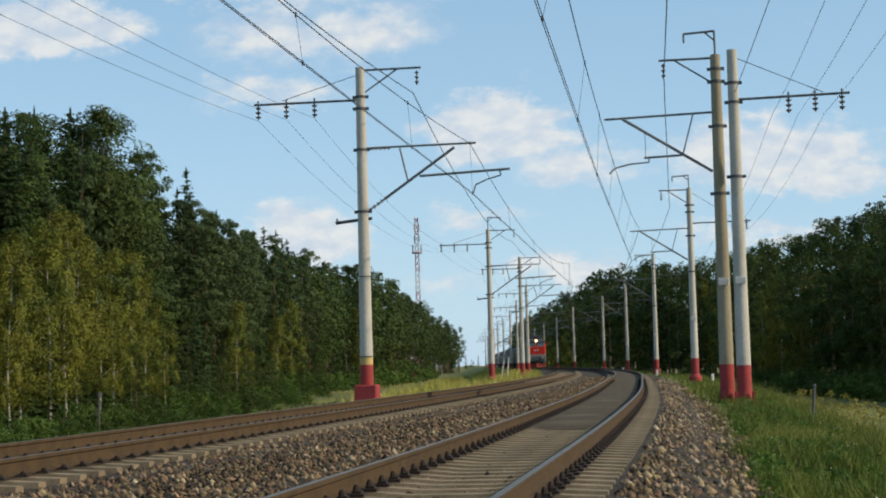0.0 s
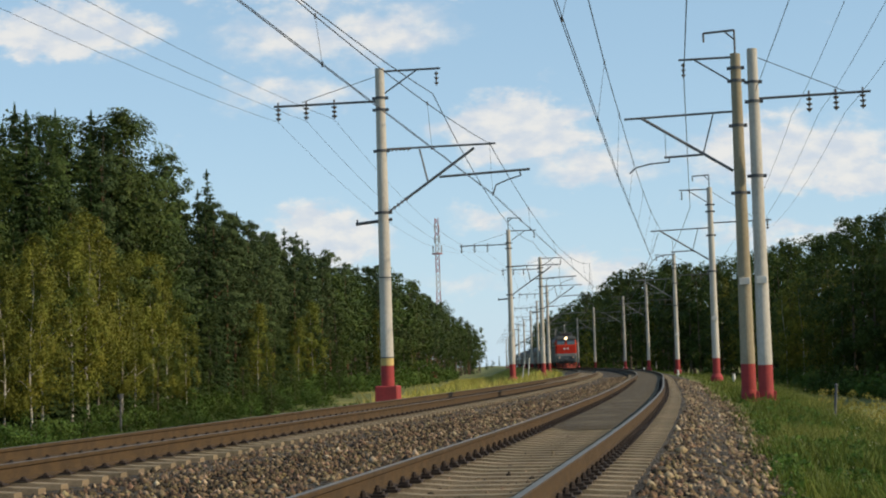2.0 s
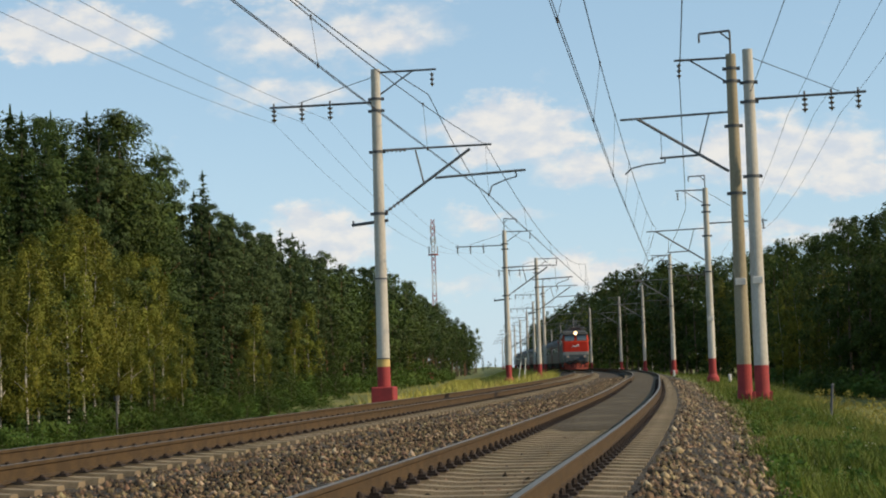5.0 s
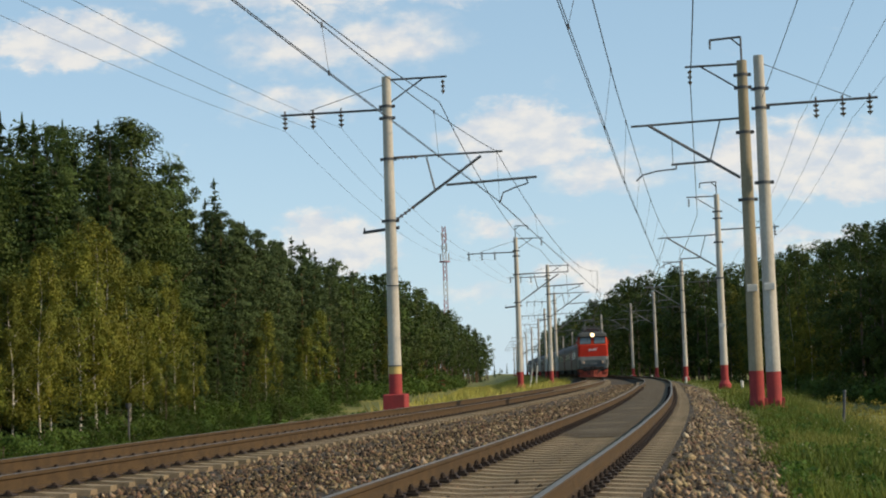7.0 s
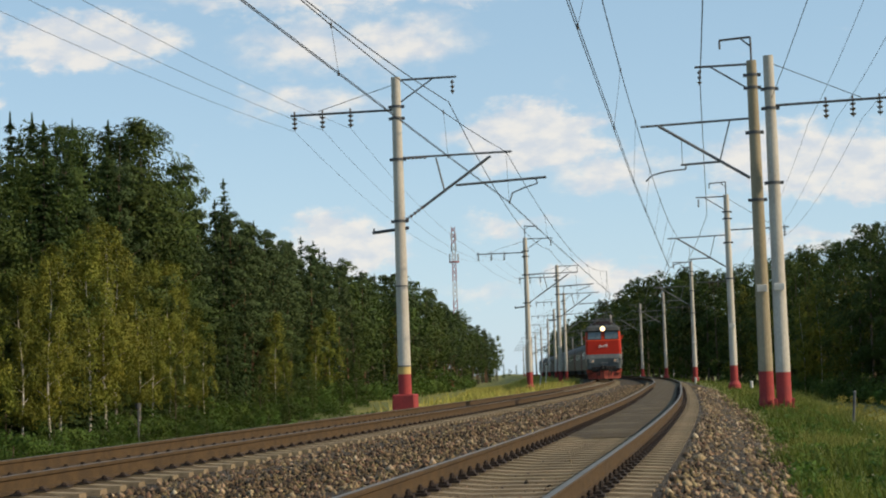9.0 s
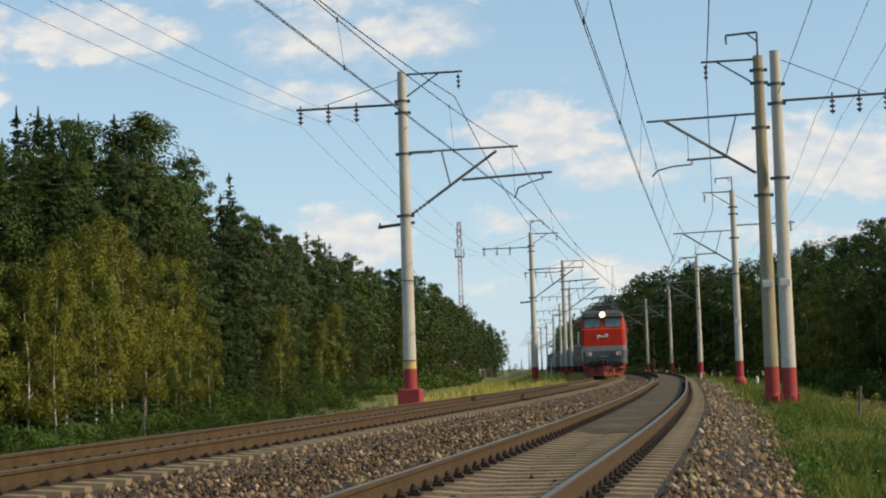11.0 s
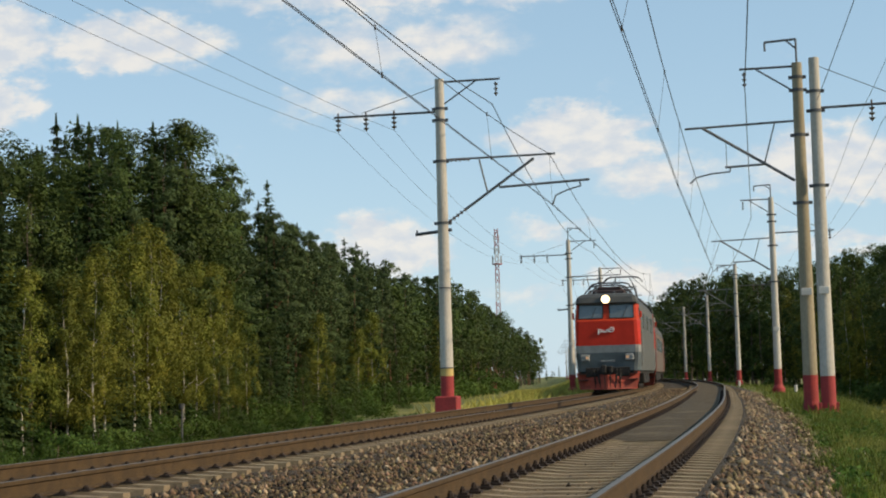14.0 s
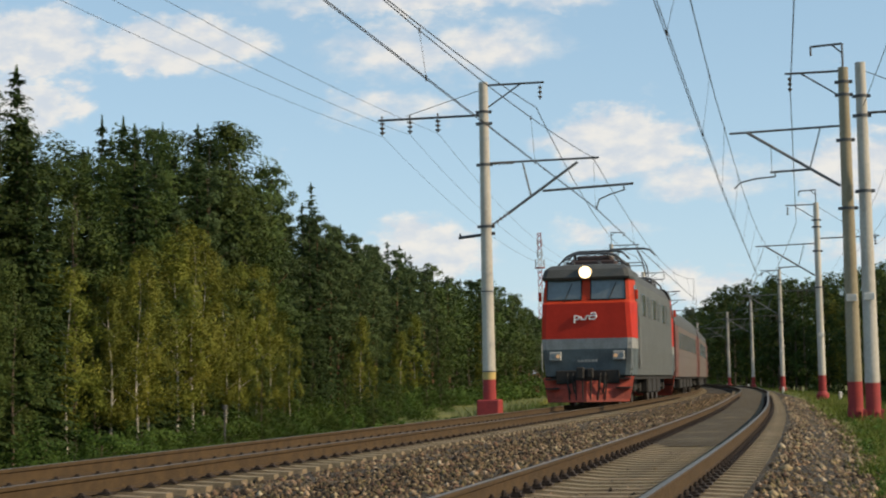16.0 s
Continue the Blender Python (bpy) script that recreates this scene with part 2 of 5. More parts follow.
def build_ground():
    os_ = [-2500, -900, -300, -120, -60, -40] + list(np.arange(-30, -8.5, 1.0)) + [-8, -5, 0, 3.0, 3.4] + list(np.arange(3.9, 14, 0.55)) + [16, 20, 30, 45, 80, 200, 700, 2500]
    ys = [-400, -150] + list(np.arange(-60, 10, 5.0)) + steps(10, 4500, 1.0, 0.02)
    verts = [(axis_x(y) + o, y, ground_z(o, y)) for y in ys for o in os_]
    n = len(os_)
    faces = [(i * n + j, i * n + j + 1, (i + 1) * n + j + 1, (i + 1) * n + j) for i in range(len(ys) - 1) for j in range(n - 1)]
    tagged(raw("ground", verts, faces, M["grass"], smooth=True), "rough grass and earth along a railway embankment", "ground", kind="structure")
    # bed of crushed stone, one for both tracks
    prof = [(-7.95, -0.66), (-7.6, -0.45), (-7.05, -0.24), (-4.0, -0.235), (-3.3, -0.27), (-2.9, -0.30), (-2.3, -0.27), (-1.5, -0.235), (-0.9, -0.235), (-0.6, -0.27), (0.6, -0.27), (0.9, -0.235), (1.5, -0.235), (2.1, -0.33), (2.8, -0.52), (3.6, -0.64)]
    ys = steps(-60, 700, 0.6, 0.025)
    verts = []
    for y in ys:
        for o, z in prof:
            edge = 0.05 if -8 < o < 2.5 else 0.16
            verts.append(beside(y, o + (near_shift(y) if o > -1.7 else 0.0) + edge * noise.noise((o, y * 0.7, 0)), z + (0.02 if -7.2 < o < 1.4 else 0.03) * noise.noise((o * 2, y * 1.3, 5))))
    n = len(prof)
    faces = [(i * n + j, i * n + j + 1, (i + 1) * n + j + 1, (i + 1) * n + j) for i in range(len(ys) - 1) for j in range(n - 1)]
    tagged(raw("ballast_bed", verts, faces, M["ballast"], smooth=True), "bed of brown-grey crushed stone under two tracks", "ballast", kind="structure")


build_ground()

# ---- tracks ----


def rail_mesh(off, name, parent, shift, lift, y0=-40, y1=650):
    half = [(0.066, 0.0), (0.066, 0.012), (0.012, 0.032), (0.010, 0.13), (0.034, 0.142), (0.0365, 0.172), (0.028, 0.18)]
    prof = half + [(-x, z) for x, z in reversed(half)]
    k = len(prof)
    ys = steps(y0, y1, 1.2, 0.02)
    verts = [beside(y, off + x + shift(y), z - 0.18 + lift) for y in ys for x, z in prof]
    faces, tops = [], set()
    for i in range(len(ys) - 1):
        for j in range(k):
            a, b = i * k + j, i * k + (j + 1) % k
            if j == 6:
                tops.add(len(faces))
            faces.append((a, a + k, b + k, b))
    faces.append(tuple(range(k)))
    ob = raw(name, verts, faces, M["rust"], parent)
    ob.data.materials.append(M["steel"])
    for i in tops:
        ob.data.polygons[i].material_index = 1
    return ob


def sleeper_bm():
    """A concrete sleeper, thinner in its middle, with sloping sides; its top under the rail foot is z=0."""
    secs = [(-1.35, -0.03, 0.085), (-1.0, -0.012, 0.085), (-0.62, -0.012, 0.085), (-0.3, -0.04, 0.08), (0.3, -0.04, 0.08), (0.62, -0.012, 0.085), (1.0, -0.012, 0.085), (1.35, -0.03, 0.085)]
    bm = bmesh.new()
    loops = []
    for x, top, w in secs:
        loops.append([bm.verts.new((x, -0.13, -0.2)), bm.verts.new((x, -w, top)), bm.verts.new((x, w, top)), bm.verts.new((x, 0.13, -0.2))])
    for a, b in zip(loops, loops[1:]):
        for j in range(3):
            bm.faces.new((a[j], a[j + 1], b[j + 1], b[j]))
    bm.faces.new(loops[0][::-1])
    bm.faces.new(loops[-1])
    bmesh.ops.recalc_face_normals(bm, faces=bm.faces)
    return bm


def clip_bm():
    bm = bmesh.new()
    box(bm, -0.075, -0.075, -0.012, 0.075, 0.075, 0.012)
    box(bm, -0.05, -0.045, 0.010, 0.03, 0.045, 0.036)
    tube(bm, (0, 0, 0.0), (0, 0, 0.085), 0.018, sides=6)
    tube(bm, (0, 0, 0.036), (0, 0, 0.066), 0.028, sides=6)
    return bm


def build_track(name, axis, label, y_end, shift, lift=0.0):
    tr = thing(name, label, "railway track", kind="structure")
    rail_mesh(axis - 0.797, "rail", tr, shift, lift)
    rail_mesh(axis + 0.797, "rail", tr, shift, lift)
    first = part("sleeper", sleeper_bm(), M["concrete"], tr)
    clip = part("fastening", clip_bm(), M["clip"], first)
    sl_me, cl_me = first.data, clip.data
    y, i = -8.118, 0
    while y < y_end:
        sl = first if i == 0 else new("sleeper", sl_me)
        sl.parent = tr
        sl.matrix_basis = along(y, axis + shift(y), -0.182 + lift)
        if i < 176:
            for k, x in enumerate((-0.797 - 0.125, -0.797 + 0.125, 0.797 - 0.125, 0.797 + 0.125)):
                c = clip if i == 0 and k == 0 else new("fastening", cl_me)
                c.parent = sl
                c.matrix_basis = pose(x, 0, 0.006, 0, 0, 180 if k % 2 else 0) @ Matrix.Diagonal((1, 1, 0.5 if lift else 1.0, 1))
        y += 0.543
        i += 1
    return tr


build_track("track_1", 0.0, "railway track with brown rails on concrete sleepers", 130, near_shift)
build_track("track_2", FAR, "second railway track with rust-brown rails on concrete sleepers", 170, lambda y: 0.0, 0.035)


def build_fill():
    """Packed fines between the rails, from a raised edge on."""
    ys = steps(27.5, 420, 0.5, 0.02)
    rows = [(-0.70, -0.19), (-0.66, -0.182), (-0.2, -0.172), (0.25, -0.174), (0.66, -0.182), (0.70, -0.19)]
    verts = [beside(ys[0] - 0.45 - 0.25 * noise.noise((o * 5, 0, 2)), o + near_shift(ys[0]), -0.222) for o, z in rows]
    verts += [beside(y, o + near_shift(y), z + 0.008 * noise.noise((o * 3, y, 9))) for y in ys for o, z in rows]
    n = len(rows)
    faces = [(i * n + j, i * n + j + 1, (i + 1) * n + j + 1, (i + 1) * n + j) for i in range(len(ys)) for j in range(n - 1)]
    tagged(raw("packed_fill", verts, faces, M["fill"], smooth=False), "packed brown fines between the rails", "fill", kind="structure")


build_fill()

# ---- overhead line ----


def insulator_bm(bm, p, q, n=4, r=0.07):
    p, q = Vector(p), Vector(q)
    tube(bm, p, q, 0.025, sides=6)
    for i in range(n):
        c = p.lerp(q, (i + 0.5) / n)
        d = (q - p).normalized() * 0.03
        tube(bm, c - d, c + d, r, r * 0.6, sides=10)
    return bm


def shaft(ob, mats, height, r0, r1, bands):
    """A tapered round pole in painted lengths, each length a part."""
    zs = [z for z, _, _ in bands] + [height]
    for (z0, mat, nm), z1 in zip(bands, zs[1:]):
        bm = bmesh.new()
        ra, rb = r0 + (r1 - r0) * z0 / height, r0 + (r1 - r0) * z1 / height
        tube(bm, (0, 0, z0), (0, 0, z1), ra, rb, sides=20)
        part(nm, bm, M[mat], ob, smooth=False)


def pin_offset(k, s):
    """Where the k-th line insulator hangs on the cross arm, measured away from the tracks."""
    return (1.60 + 0.98 * k) if s > 0 else -(1.66 + 0.80 * k)


LIFT_L = 0.14  # fittings and wires of the second track's poles


def line_pole(y, off, side, z=-0.5, top=10.86, arm=True, feeder=True, hook=False, cant=True, tan=False, block=False, low_arm=False, lean=0.0):
    """A catenary pole; heights are above the rails. side: +1 where the track is on the pole's +x side."""
    ob = thing("catenary_pole", "tan-stained concrete railway pole with a red foot" if tan else "grey concrete railway pole with a red painted foot", "railway pole",
               along(y, off, 0) @ pose(0, 0, 0, 0, lean, 0), group="railway poles along the line")
    base, s = "pole_tan" if tan else "pole", side
    bands = [(z - 0.6, "pole_red", "red_band"), (z + (1.25 if z < -0.55 else 1.4), base, "shaft")]
    if block:
        bands = [(z - 0.6, "pole_red", "red_band"), (z + 1.45, "pole_yellow", "yellow_band"), (z + 1.7, base, "shaft")]
    shaft(ob, M, top, 0.225, 0.155, bands)
    bm = bmesh.new()
    if block:
        box(bm, -0.38, -0.38, z - 0.6, 0.38, 0.38, z + 0.78, 0.04)
    else:
        tube(bm, (0, 0, z - 0.6), (0, 0, z + 0.30), 0.40 if z > -0.55 else 0.27, 0.36 if z > -0.55 else 0.25, sides=16)
        tube(bm, (0, 0, z + 0.30), (0, 0, z + 0.52), 0.36 if z > -0.55 else 0.25, 0.22, sides=16)
    part("foundation", bm, M["pole_red"], ob, "red painted concrete foundation")
    if z < -0.6:
        part("base_collar", box(bmesh.new(), -0.36, -0.36, z + 0.10, 0.36, 0.36, z + 0.20, 0.02), M["pole_red"], ob)
        part("base_block", box(bmesh.new(), -0.33, -0.33, z - 0.5, 0.33, 0.33, z + 0.10, 0.03), M["pole_red"], ob)
        for k in range(4):
            d = Vector((math.cos(k * math.pi / 2 + 0.78), math.sin(k * math.pi / 2 + 0.78), 0)) * 0.36
            bm = box(bmesh.new(), d.x - 0.045, d.y - 0.045, z + 0.19, d.x + 0.045, d.y + 0.045, z + 0.46, 0.01)
            part("anchor_tab", bm, M["pole_red"], ob)
    for zz in (5.95, 8.05, 9.45, 9.85) if cant else (6.4, 8.7, 9.3):
        bm = bmesh.new()
        r = 0.225 - 0.07 * zz / top + 0.02
        tube(bm, (0, 0, zz - 0.045), (0, 0, zz + 0.045), r, sides=16)
        box(bm, r - 0.02, -0.03, zz - 0.05, r + 0.09, 0.03, zz + 0.05)
        box(bm, -r - 0.09, -0.03, zz - 0.05, -r + 0.02, 0.03, zz + 0.05)
        part("clamp_band", bm, M["iron"], ob)
    if cant and s > 0:
        bot, tip = Vector((0.2, 0, 5.98)), Vector((3.15, 0, 8.0))
        bm = insulator_bm(bmesh.new(), bot, bot.lerp(tip, 0.22), 5, 0.075)
        part("strut_insulator", bm, M["insul"], ob)
        part("cantilever_strut", tube(bmesh.new(), bot.lerp(tip, 0.2), tip, 0.048), M["galv"], ob)
        part("tie_insulator", insulator_bm(bmesh.new(), (0.3, 0, 8.08), (1.0, 0, 8.08), 5, 0.07), M["insul"], ob)
        part("cantilever_tie", tube(bmesh.new(), (0.15, 0, 8.10), (3.88, 0, 8.12), 0.036), M["galv"], ob)
        part("brace", tube(bmesh.new(), (1.3, 0, 8.05), (1.55, 0, 6.95), 0.03), M["galv"], ob)
        bm = tube(bmesh.new(), (1.95, 0, 7.08), (5.0, 0, 7.2), 0.042)
        path_tube(bm, [Vector((4.65, 0, 7.18)), Vector((4.7, 0, 7.0)), Vector((4.25, 0, 6.88)), Vector((3.85, 0, 6.72)), Vector((3.75, 0, 6.42))], 0.024)
        part("registration_arm", bm, M["galv"], ob)
    if cant and s < 0:
        bot, tip = Vector((-0.2, 0, 6.65)), Vector((-2.95, 0, 8.42))
        part("cantilever_strut", tube(bmesh.new(), bot, tip, 0.046), M["galv"], ob)
        part("cantilever_tie", tube(bmesh.new(), (-0.15, 0, 8.5), (-3.5, 0, 8.42), 0.036), M["galv"], ob)
        part("brace", tube(bmesh.new(), (-0.75, 0, 8.45), (-1.1, 0, 7.2), 0.022), M["galv"], ob)
        bm = tube(bmesh.new(), (-1.1, 0, 7.2), (-2.3, 0, 7.16), 0.036)
        tube(bm, (-2.25, 0, 8.0), (-2.25, 0, 7.16), 0.01)
        path_tube(bm, [Vector((-2.15, 0, 7.2)), Vector((-2.15, 0, 7.02)), Vector((-2.75, 0, 6.98)), Vector((-3.2, 0, 6.88)), Vector((-3.4, 0, 6.70))], 0.024)
        part("registration_arm", bm, M["galv"], ob)
    if feeder:
        tz, r = top - 0.1 - (LIFT_L if s > 0 else 0.0), 2.08 if s > 0 else 1.75
        bm = tube(bmesh.new(), (0, 0, tz), (r * s, 0, tz), 0.036)
        part("feeder_bracket", bm, M["iron"], ob)
        part("feeder_brace", tube(bmesh.new(), (0.16 * s, 0, tz - 0.75), (1.26 * s, 0, tz - 0.02), 0.026), M["iron"], ob)
        part("feeder_insulator", insulator_bm(bmesh.new(), ((r - 0.14) * s, 0, tz - 0.1), ((r - 0.14) * s, 0, tz - 0.58), 3, 0.075), M["insul"], ob)
    if hook:
        bm = path_tube(bmesh.new(), [Vector((0, 0, top - 0.5)), Vector((0, 0, top + 0.75)), Vector((0.95 * s, 0, top + 0.70)), Vector((0.95 * s, 0, top + 0.42))], 0.036)
        tube(bm, (0, 0, top + 0.45), (0.3 * s, 0, top + 0.72), 0.025)
        part("top_hook", bm, M["iron"], ob)
    if arm:
        za = 9.75 if s > 0 else 8.78
        bm = tube(bmesh.new(), (0, 0, za), ((-3.7 if s > 0 else 3.5), 0, za + (0.05 if s < 0 else 0)), 0.04)
        part("cross_arm", bm, M["iron"], ob)
        part("stay_rod", tube(bmesh.new(), (-0.1 * s, 0, top - 0.25 - (LIFT_L if s > 0 else 0.0)), (-2.72 * s, 0, za + 0.1), 0.012), M["iron"], ob)
        for k in range(3):
            xx = -pin_offset(k, s)
            zb = za + (0.014 * abs(xx) if s < 0 else 0)
            bm = tube(bmesh.new(), (xx, 0, zb - 0.05), (xx, 0, zb + 0.14), 0.03)
            insulator_bm(bm, (xx, 0, zb - 0.05), (xx, 0, zb - 0.52), 3, 0.10)
            part("pin_insulator", bm, M["insul"], ob)
    if not block:
        part("plate", box(bmesh.new(), -0.16, -0.235, 3.1, 0.16, -0.2, 3.32, 0.01), M["sign_white"], ob, "plain white plate")
    for zz in (z + 1.72, z + 4.4) if block else ():
        part("wire_band", tube(bmesh.new(), (0, 0, zz - 0.02), (0, 0, zz + 0.02), 0.238 - 0.0064 * zz, sides=18), M["iron"], ob)
    if low_arm:
        bm = tube(bmesh.new(), (0.3 * s, 0, 5.72), (-0.95 * s, 0, 5.6), 0.055)
        tube(bm, (-0.9 * s, 0, 5.6), (-0.9 * s, 0, 5.75), 0.03)
        part("short_arm", bm, M["iron"], ob)
    low = ("red_band", "yellow_band", "foundation", "base", "anchor", "plate", "wire_band", "shaft")
    for o in ob.children if s > 0 else ():
        if not o.name.startswith(low):
            o.data.transform(Matrix.Translation((0, 0, LIFT_L)))
    return ob


LEFT = [(-3.0, -8.85), (54.6, -8.85), (124.0, -10.9), (158.0, -9.75), (215.0, -9.1), (268.0, -8.9), (318.0, -8.5), (376.0, -8.4), (430.0, -8.5), (484.0, -8.5), (540.0, -8.5), (600.0, -8.5), (660.0, -8.5)]
RIGHT = [(-4.0, 3.4), (51.8, 2.96), (97.5, 2.95), (157.0, 2.85), (220.0, 4.1), (256.0, 3.95), (304.0, 2.6), (375.0, 3.6), (430.0, 3.4), (484.0, 3.4), (540.0, 3.4), (600.0, 3.4)]
for i, (y, off) in enumerate(LEFT):
    line_pole(y, off, 1, top=10.86 + LIFT_L, block=(i <= 1), low_arm=True, hook=(i > 1 and i % 2 == 0))
for i, (y, off) in enumerate(RIGHT):
    if i == 1:
        line_pole(y, off, -1, z=-0.58, top=10.3, arm=False, feeder=True, hook=True, tan=True)
        line_pole(y - 0.5, off + 0.5, -1, z=-0.62, top=10.33, arm=True, feeder=False, cant=False)
    else:
        line_pole(y, off, -1, hook=(i % 2 == 0), arm=True)


def wire(name, pts, r, label):
    """A round wire through the points."""
    bm = bmesh.new()
    rings = []
    for i, p in enumerate(pts):
        d = (pts[min(i + 1, len(pts) - 1)] - pts[max(i - 1, 0)]).normalized()
        a = Vector((0, 0, 1)).cross(d).normalized()
        b = d.cross(a)
        rings.append([bm.verts.new(p + r * (math.cos(k * math.tau / 5) * a + math.sin(k * math.tau / 5) * b)) for k in range(5)])
    for u, v in zip(rings, rings[1:]):
        for k in range(5):
            bm.faces.new((u[k], u[(k + 1) % 5], v[(k + 1) % 5], v[k]))
    return tagged(part(name, bm, M["wire"]), label, "wire", group="overhead wires")


def hung(stations, z, sag, n=14):
    """Points of a wire hung at (distance, offset) stations, sagging between."""
    out = []
    for (a, oa), (b, ob_) in zip(stations, stations[1:]):
        p, q = beside(a, oa, z), beside(b, ob_, z)
        for k in range(n):
            f = k / n
            out.append(p.lerp(q, f) - Vector((0, 0, 4 * sag * f * (1 - f) * ((b - a) / 55.0) ** 2)))
    return out + [beside(*stations[-1], z)]


def build_wires():
    for st, s in ((RIGHT, -1), (LEFT, 1)):
        mid = [(y, near_shift(y) if s < 0 else FAR) for y, _ in st]
        zig = (0.45, -0.35) if s < 0 else (0.95, 0.5)
        lag = (0.95, -0.22) if s < 0 else (0.75, 0.45)
        high = 6.70 if s < 0 else 6.42 + LIFT_L
        contact = hung([(y, o + zig[i % 2]) for i, (y, o) in enumerate(mid)], high, 0.02)
        carrier = hung([(y, o + lag[i % 2]) for i, (y, o) in enumerate(mid)], 8.12 + LIFT_L if s > 0 else 8.60, 0.75)
        for e in (-0.02, 0.02):
            wire("contact_wire", [p + Vector((e, 0, 0)) for p in contact], 0.009, "dark contact wire over the track")
        wire("carrier_cable", carrier, 0.012, "sagging carrier cable above the contact wire")
        bm = bmesh.new()
        for k in range(2, min(len(contact), 14 * 6), 3):
            tube(bm, contact[k], carrier[k], 0.005, sides=4)
            for e in (contact[k], carrier[k]):
                tube(bm, e - Vector((0, 0, 0.05)), e + Vector((0, 0, 0.05)), 0.022, sides=6)
        tagged(part("droppers", bm, M["wire"]), "thin droppers between carrier cable and contact wire", "wire", kind="stuff")
        wire("feeder_cable", hung([(y, o + (1.8 if s > 0 else 1.6) * s + (0.0 if s > 0 else {-4.0: 1.0, 97.5: 0.45}.get(y, 0.0))) for y, o in st], 10.05 if s > 0 else 9.75, 0.7), 0.016, "heavy feeder cable along the pole tops")
        if s < 0:
            wire("stay_wire", hung([(-4.0, 5.3), (51.5, 3.5)], 9.0, 0.3), 0.01, "thin stay wire from the pole's top")
        for k in range(3):
            wire("line_wire", hung([(y, o - pin_offset(k, s)) for y, o in st], 9.2 + LIFT_L if s > 0 else 8.30, 0.7), 0.006, "thin power line wire beside the railway")


build_wires()

# ---- train ----
M["red"] = material("red_enamel", (0.50, 0.030, 0.014), 0.55, spec=0.2, scale=1.6, fine=30, bump=0.02, amount=0.35)
# a slightly more orange red for the windscreen surround and mirrors
M["orange"] = material("faded_red_enamel", (0.48, 0.045, 0.016), 0.6, spec=0.2, scale=2, fine=30, bump=0.02, amount=0.3)
M["grey"] = material("grey_enamel", (0.105, 0.112, 0.108), 0.6, dark=(0.07, 0.074, 0.07), scale=1.2, fine=25, bump=0.03, amount=0.6)
M["slate"] = material("slate_enamel", (0.10, 0.125, 0.135), 0.5, dark=(0.055, 0.065, 0.07), scale=1.6, fine=25, bump=0.03, amount=0.7)
M["pale"] = material("pale_stripe", (0.31, 0.315, 0.31), 0.6, dark=(0.19, 0.19, 0.18), scale=3, fine=25, bump=0.03, amount=0.6)
M["coach_side"] = material("coach_grey", (0.125, 0.098, 0.085), 0.55, dark=(0.14, 0.12, 0.105), scale=0.8, fine=20, bump=0.04, amount=0.6)
M["coach_red"] = material("coach_red", (0.15, 0.062, 0.048), 0.55, scale=1.0, fine=20, bump=0.04, amount=0.5)
M["black"] = material("underframe_black", (0.022, 0.02, 0.018), 0.85, scale=3, fine=30, bump=0.2, amount=0.5)
M["roofgrey"] = material("dusty_roof", (0.075, 0.078, 0.075), 0.7, scale=1.5, fine=25, bump=0.05)
# glass: a grey-blue reflection of the sky is put into the base colour
M["glass"] = material("dark_window_glass", (0.12, 0.15, 0.165), 0.12, scale=1, fine=9, bump=0.0, amount=0.3, spec=0.8)
M["white"] = material("white_paint", (0.75, 0.75, 0.75), 0.5, scale=4, fine=30, bump=0.0, amount=0.15)
M["plough"] = material("dull_red_plough", (0.42, 0.062, 0.035), 0.75, dark=(0.15, 0.035, 0.024), scale=2, fine=20, bump=0.05, amount=0.7)
M["lamp"] = glow("headlamp_glow", (1.0, 0.74, 0.40), 2.8)
M["small_lamp"] = glow("marker_glow", (0.8, 0.45, 0.22), 0.15)
M["soot"] = material("sooty_brown", (0.06, 0.04, 0.04), 0.8, scale=3, fine=30, bump=0.1)
M["wheel"] = material("wheel_steel", (0.10, 0.085, 0.075), 0.6, 0.6, scale=6, fine=40, bump=0.05)


def loft(bm, loops, closed=False):
    """Faces between loops of equally many points."""
    vs = [[bm.verts.new(p) for p in lp] for lp in loops]
    n = len(vs[0])
    for a, b in zip(vs, vs[1:]):
        for j in range(n if closed else n - 1):
            bm.faces.new((a[j], a[(j + 1) % n], b[(j + 1) % n], b[j]))
    return bm


def slab(bm, quad, thick):
    """A plate with thickness from four corners, pushed out along its normal."""
    q = [Vector(p) for p in quad]
    nrm = (q[1] - q[0]).cross(q[3] - q[0]).normalized() * thick
    a, b = [bm.verts.new(p) for p in q], [bm.verts.new(p + nrm) for p in q]
    bm.faces.new(b)
    bm.faces.new(a[::-1])
    for i in range(4):
        bm.faces.new((a[i], a[(i + 1) % 4], b[(i + 1) % 4], b[i]))
    return bm


